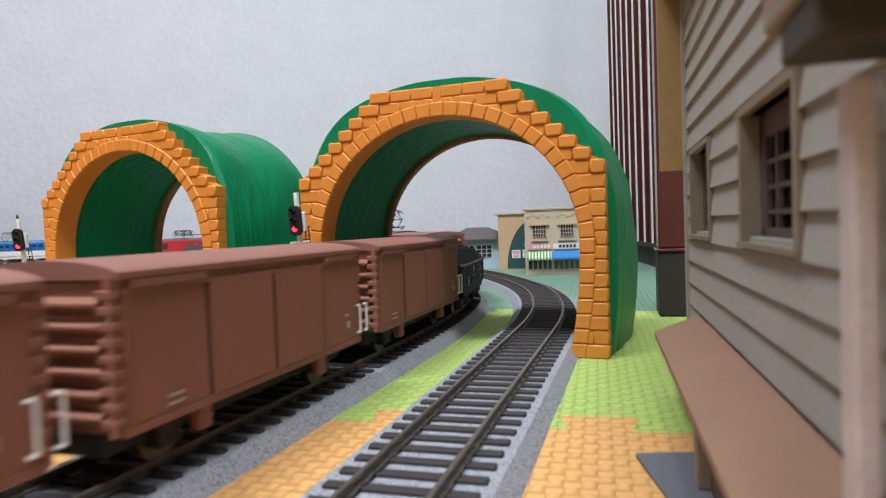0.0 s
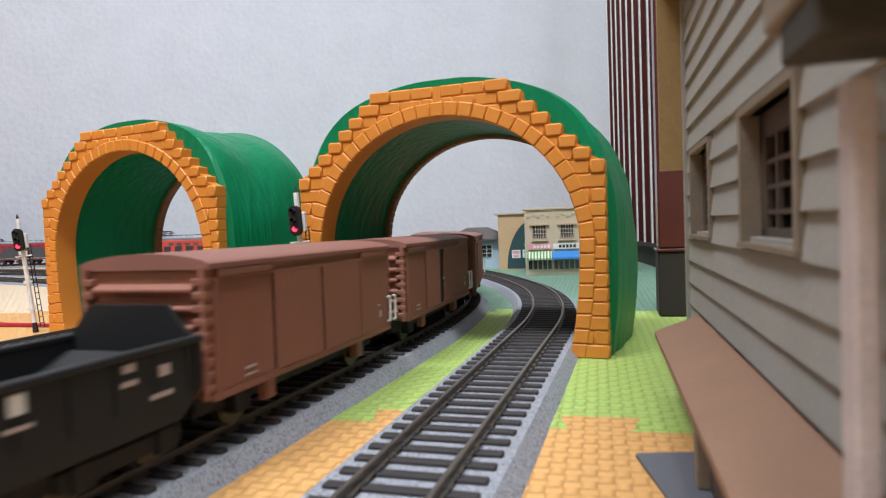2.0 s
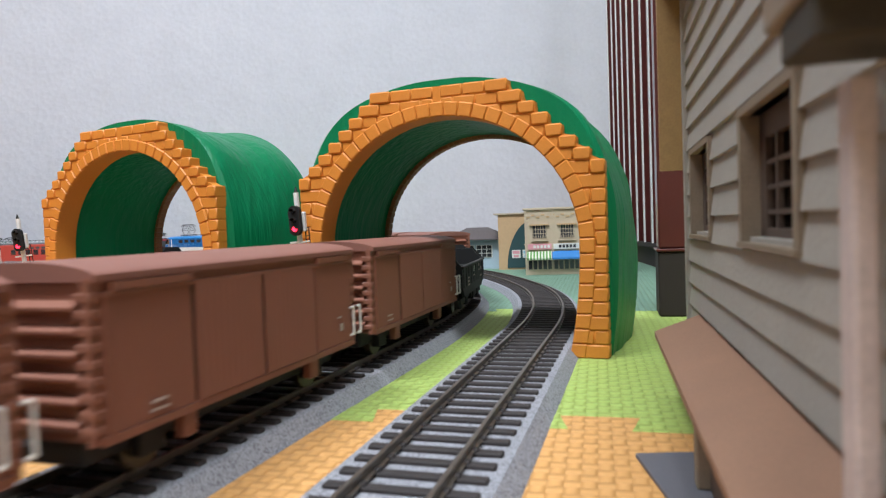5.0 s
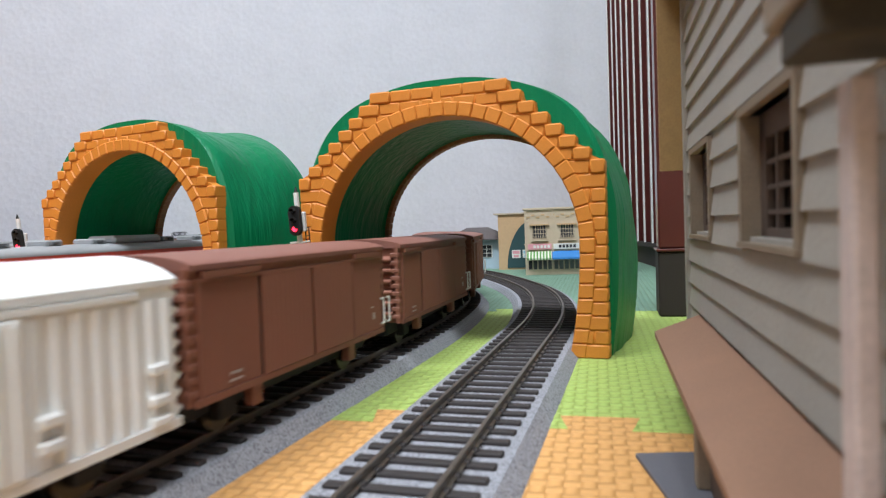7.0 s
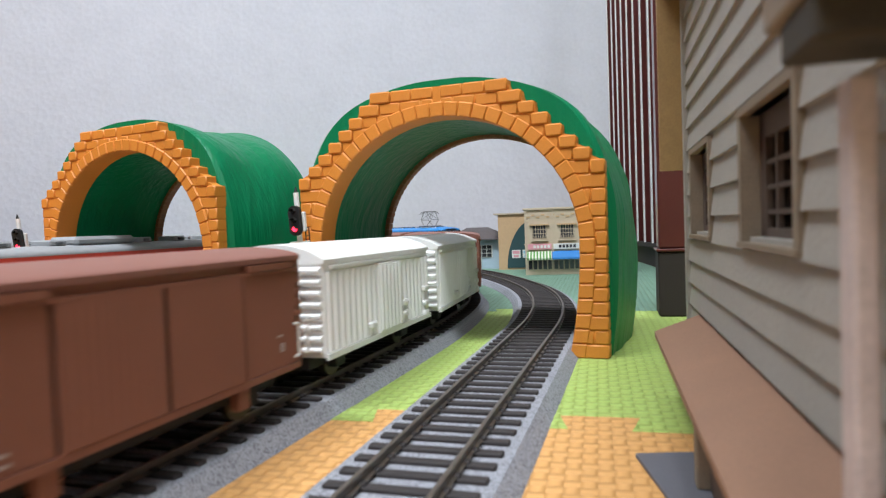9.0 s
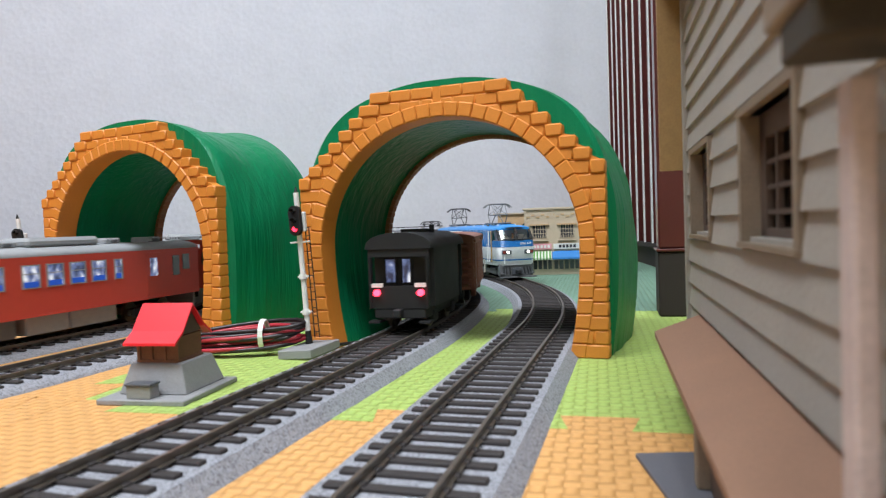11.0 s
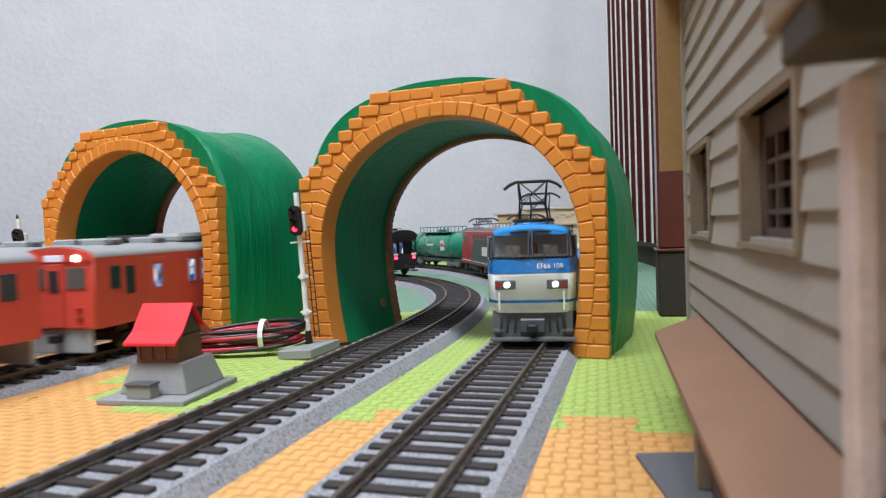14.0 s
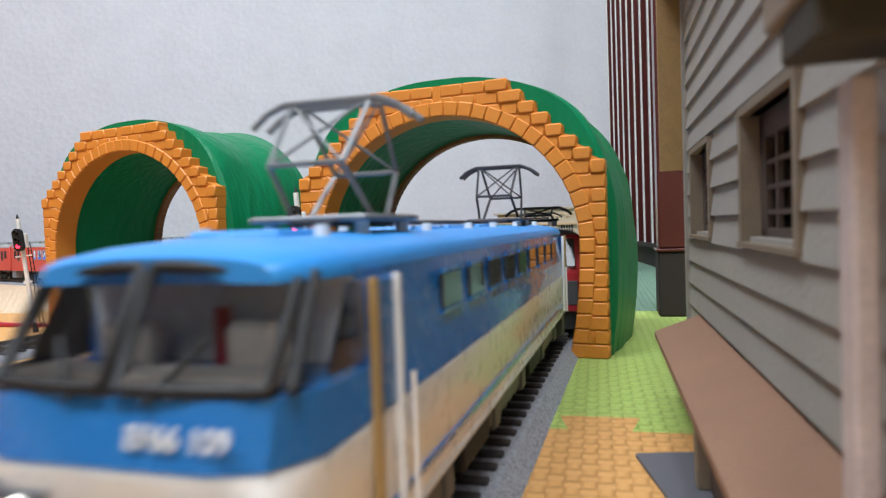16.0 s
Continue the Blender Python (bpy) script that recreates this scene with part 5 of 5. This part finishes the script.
def railcar(label, paint, front, lit=True, group="red railcars"):
    t = thing("railcar", Matrix(), label, "model railcar", group)
    L, W, Z0, EAVE, TOP = 122.5, 17.2, 12.0, 41.0, 45.0
    body = part("body", bevelled(B(-W, W, -L, L, Z0, EAVE), 0.8), paint, t, "plain painted railcar body", smooth=True)
    part("roof", prism(bmesh.new(), roof_profile(W, EAVE - 0.6, TOP, 14) + [(-W, EAVE - 0.9), (W, EAVE - 0.9)], -L + 1.5, L - 1.5), LGREY, t, "light grey roof", smooth=True)
    for i in range(7):
        y = -96 + i * 32
        if i == 4:
            part("cooler", B(-9.5, 9.5, y - 24, y + 20, TOP - 1.0, TOP + 4.2, bevel=1.8), LGREY, t)
        else:
            v = part("roof_vent", B(-6.5, 6.5, y - 5.5, y + 5.5, TOP - 0.8, TOP + 2.8, bevel=0.8), LGREY, t)
            part("vent_cowl", B(-7.5, 7.5, y - 2.0, y + 2.0, TOP + 0.4, TOP + 2.0, bevel=0.3), GREY, v)
    for s in (-1, 1):
        # doors near the ends, windows between
        for y in (-82.0, 82.0):
            d = part("door", B(s * (W - 0.4), s * (W + 0.25), y - 6, y + 6, Z0 + 1.5, 38.5, bevel=0.2), paint, t)
            part("door_window", B(s * W, s * (W + 0.45), y - 3.0, y + 3.0, 25.0, 35.5, bevel=0.2), LITBLUE if y < 0 else LIT, d)
        for i in range(10):
            y = -66 + i * 13.2 + (2.5 if i > 4 else -2.5)
            half = 4.4 if i not in (0, 9) else 2.4
            w = part("window", B(s * (W - 0.3), s * (W + 0.2), y - half, y + half, 26.0, 36.0, bevel=0.2), LIT if lit else WINDOW, t, "lit passenger window")
            fr = bmesh.new()
            for a in ((y - half - 0.5, y - half + 0.2, 25.4, 36.6), (y + half - 0.2, y + half + 0.5, 25.4, 36.6)):
                box(fr, s * W, s * (W + 0.5), a[0], a[1], a[2], a[3])
            for z in (25.4, 32.0, 36.0):
                box(fr, s * W, s * (W + 0.45), y - half, y + half, z, z + 0.5)
            part("window_frame", fr, LGREY, w)
            part("seat_back", B(s * (W + 0.2), s * (W + 0.3), y - half + 0.6, y + half - 0.6, 26.0, 28.6), LITBLUE, w)
        for y in (-110, 110):
            part("cab_window", B(s * (W - 0.3), s * (W + 0.25), y - 3.2, y + 3.2, 27.0, 36.5, bevel=0.2), WINDOW, t)
            part("crew_door", B(s * (W - 0.3), s * (W + 0.3), y - 12 if y > 0 else y + 6, y - 6 if y > 0 else y + 12, 24.0, 36.0, bevel=0.2), WINDOW, t)
        part("side_sill", B(s * W, s * (W + 0.2), -L + 1, L - 1, Z0, Z0 + 1.0), paint, body)
    for e in (-1, 1):
        part("end_dome", prism(bmesh.new(), roof_profile(W - 0.4, EAVE - 1.0, TOP - 0.4, 14) + [(-W + 0.4, EAVE - 2), (W - 0.4, EAVE - 2)], e * (L - 3), e * (L + 0.6)), paint, t, smooth=True)
        for x0, x1 in ((-13.5, -5.0), (5.0, 13.5)):
            part("cab_screen", B(x0, x1, e * (L - 0.4), e * (L + 0.4), 28.0, 36.5, bevel=0.2), CABGLASS, t)
        gd = part("end_door", B(-3.6, 3.6, e * (L - 0.4), e * (L + 0.9), Z0 + 1, 38.0, bevel=0.2), paint, t)
        part("door_window", B(-2.2, 2.2, e * (L + 0.9), e * (L + 1.2), 27.0, 35.5), WINDOW, gd)
        part("destination_box", B(-4.2, 4.2, e * (L - 0.4), e * (L + 0.9), 39.0, 41.6, bevel=0.2), HEADSOFT if (e > 0) == front else WINDOW, t)
        for x in (-10.5, 10.5):
            lamp_m = HEAD if ((e > 0) == front and lit) else CABGLASS
            part("headlight", R((x, e * (L + 0.1), 40.2), (x, e * (L + 1.4), 40.2), 1.4, 14), lamp_m, t, "round headlight")
            part("tail_light", R((x, e * L, 16.0), (x, e * (L + 0.9), 16.0), 1.3, 10), DKRED, t)
            for z in (13.0, 20.5):
                part("step_iron", B(x - 1.5, x + 1.5, e * L, e * (L + 1.0), z, z + 0.6), paint, t)
        part("skirt", B(-14, 14, e * (L - 3), e * (L - 1), 2.4, Z0, bevel=0.4), LGREY, t)
        coupler(t, e * (L - 1), e)
        bogie(t, e * 84, 26)
    for y, w in ((-40, 14), (-12, 9), (14, 12), (42, 15)):
        part("engine_box", B(-13.5, 13.5, y - w, y + w, 3.0, Z0, bevel=0.6), LGREY if w > 10 else GREY, t)
    return t


HEADSOFT = shade("lit_destination_blind", (0.45, 0.46, 0.52), 0.3, emit=(0.85, 0.88, 1.0), power=0.4)


# ---- trains: (vehicle, centre within the train, half wheelbase) ----
def consist(start, makers, gap=2.5):
    """Strings vehicles from the rear towards the front, from the place start on."""
    out, s = [], start
    for ob, length, base in makers:
        out.append((ob, s + length - 50 if base == 33 else s + length / 2, base))
        s += length
    return out


def ride(line, ob, base, rows, dz=0.0, back=False):
    """Keys a vehicle that sits on the line at the distances in rows."""
    keys = []
    for t, s in rows:
        x0, y0, _ = on(line, s - base)
        x1, y1, _ = on(line, s + base)
        th = math.atan2(-(x1 - x0), y1 - y0)
        keys.append((t, at((x0 + x1) / 2, (y0 + y1) / 2, RAILTOP + dz, math.degrees(th) + (180 if back else 0))))
    walk(ob, keys)


def times(step=0.25):
    return [i * step for i in range(int(16 / step) + 1)]


def lerp(table, t):
    return float(np.interp(t, [a for a, _ in table], [b for _, b in table]))


BOX = boxcar("brown steel boxcar with white grab irons in the goods train")
box_i = [0]


def next_box():
    box_i[0] += 1
    return BOX if box_i[0] == 1 else copy_thing(BOX, Matrix())


HOP = hopper("black open coal hopper wagon with white markings")
WHT = reefer("white ribbed refrigerator wagon in the goods train")
VAN = brakevan("dark brake van with two red tail lamps ending the goods train")
PULL = red_loco("vermilion electric locomotive with one raised pantograph pulling the goods train", True)
LEAD = red_loco("red and slate electric locomotive leading the goods train")
goods = consist(-1202, [(VAN, 64, 16), (next_box(), 115, 33), (WHT, 120, 28), (copy_thing(WHT, Matrix()), 84, 28)])
goods += consist(-826, [(next_box(), 115.5, 33) for _ in range(4)])
goods += consist(-353.7, [(HOP, 94.8, 24), (copy_thing(HOP, Matrix()), 94.8, 24)])
AJAR = boxcar("brown steel boxcar with its sliding door partly open", True)
goods += consist(-182, [(next_box(), 115, 33), (AJAR, 115, 33), (next_box(), 115, 33), (next_box(), 115, 33)])
goods += consist(283.6, [(copy_thing(HOP, Matrix()), 94.8, 24), (copy_thing(HOP, Matrix()), 94.8, 24)])
goods += consist(472, [(next_box(), 115, 33), (PULL, 215, 66), (LEAD, 215, 66)])
GOODS_S = [(0, 0), (9.0, 1148), (11.3, 1484), (12.5, 1630), (14.0, 1795), (16.0, 2010)]

EF = blue_loco()
RED2 = red_loco("red and slate electric locomotive with lowered pantographs behind the blue one")
TANK = tank_wagon("green pressure tank wagon with red and white placards")
# distance of the blue locomotive's front along the outer line, falling as it comes
EF_S = [(0, 1640), (11.3, 471), (12.0, 404), (13.0, 296), (14.0, 197), (15.0, 93), (16.0, -9)]
oncoming = [(EF, 112.0, 72), (RED2, 112 + 113 + 107, 66)] + [(TANK if i == 0 else copy_thing(TANK, Matrix()), 445 + 80 + i * 160, 52) for i in range(3)]

CAR = railcar("vermilion railcar with lit windows and grey roof", VERMILION, True)
cars = [CAR, copy_thing(CAR, Matrix())]
LEAVING = [railcar("vermilion railcar receding through the tunnel with lit windows", VERMILION, False, group="receding railcars")]
LEAVING += [copy_thing(LEAVING[0], Matrix()) for _ in range(3)]


CARS_S = [(0, 1970), (12.0, 110), (14.0, -200), (15.0, -384), (16.0, -550)]  # front of the red railcars
TAIL4 = 220.0  # tail of the receding railcars at 15.4 s


def motions():
    for ob, c, base in goods:
        ride(LINE1, ob, base, [(t, c + lerp(GOODS_S, t)) for t in times()])
    for ob, c, base in oncoming:
        ride(LINE2, ob, base, [(t, c + lerp(EF_S, t)) for t in times()], back=True)
    for i, ob in enumerate(cars):
        ride(LINE3, ob, 84, [(t, lerp(CARS_S, t) + 122.5 + 262 * i) for t in times()], -1.5, back=True)
    for i, ob in enumerate(LEAVING):
        ride(LINE4, ob, 84, [(t, TAIL4 + 111 * (t - 15.4) + 125 + 253 * i) for t in times()], -1.5)


motions()
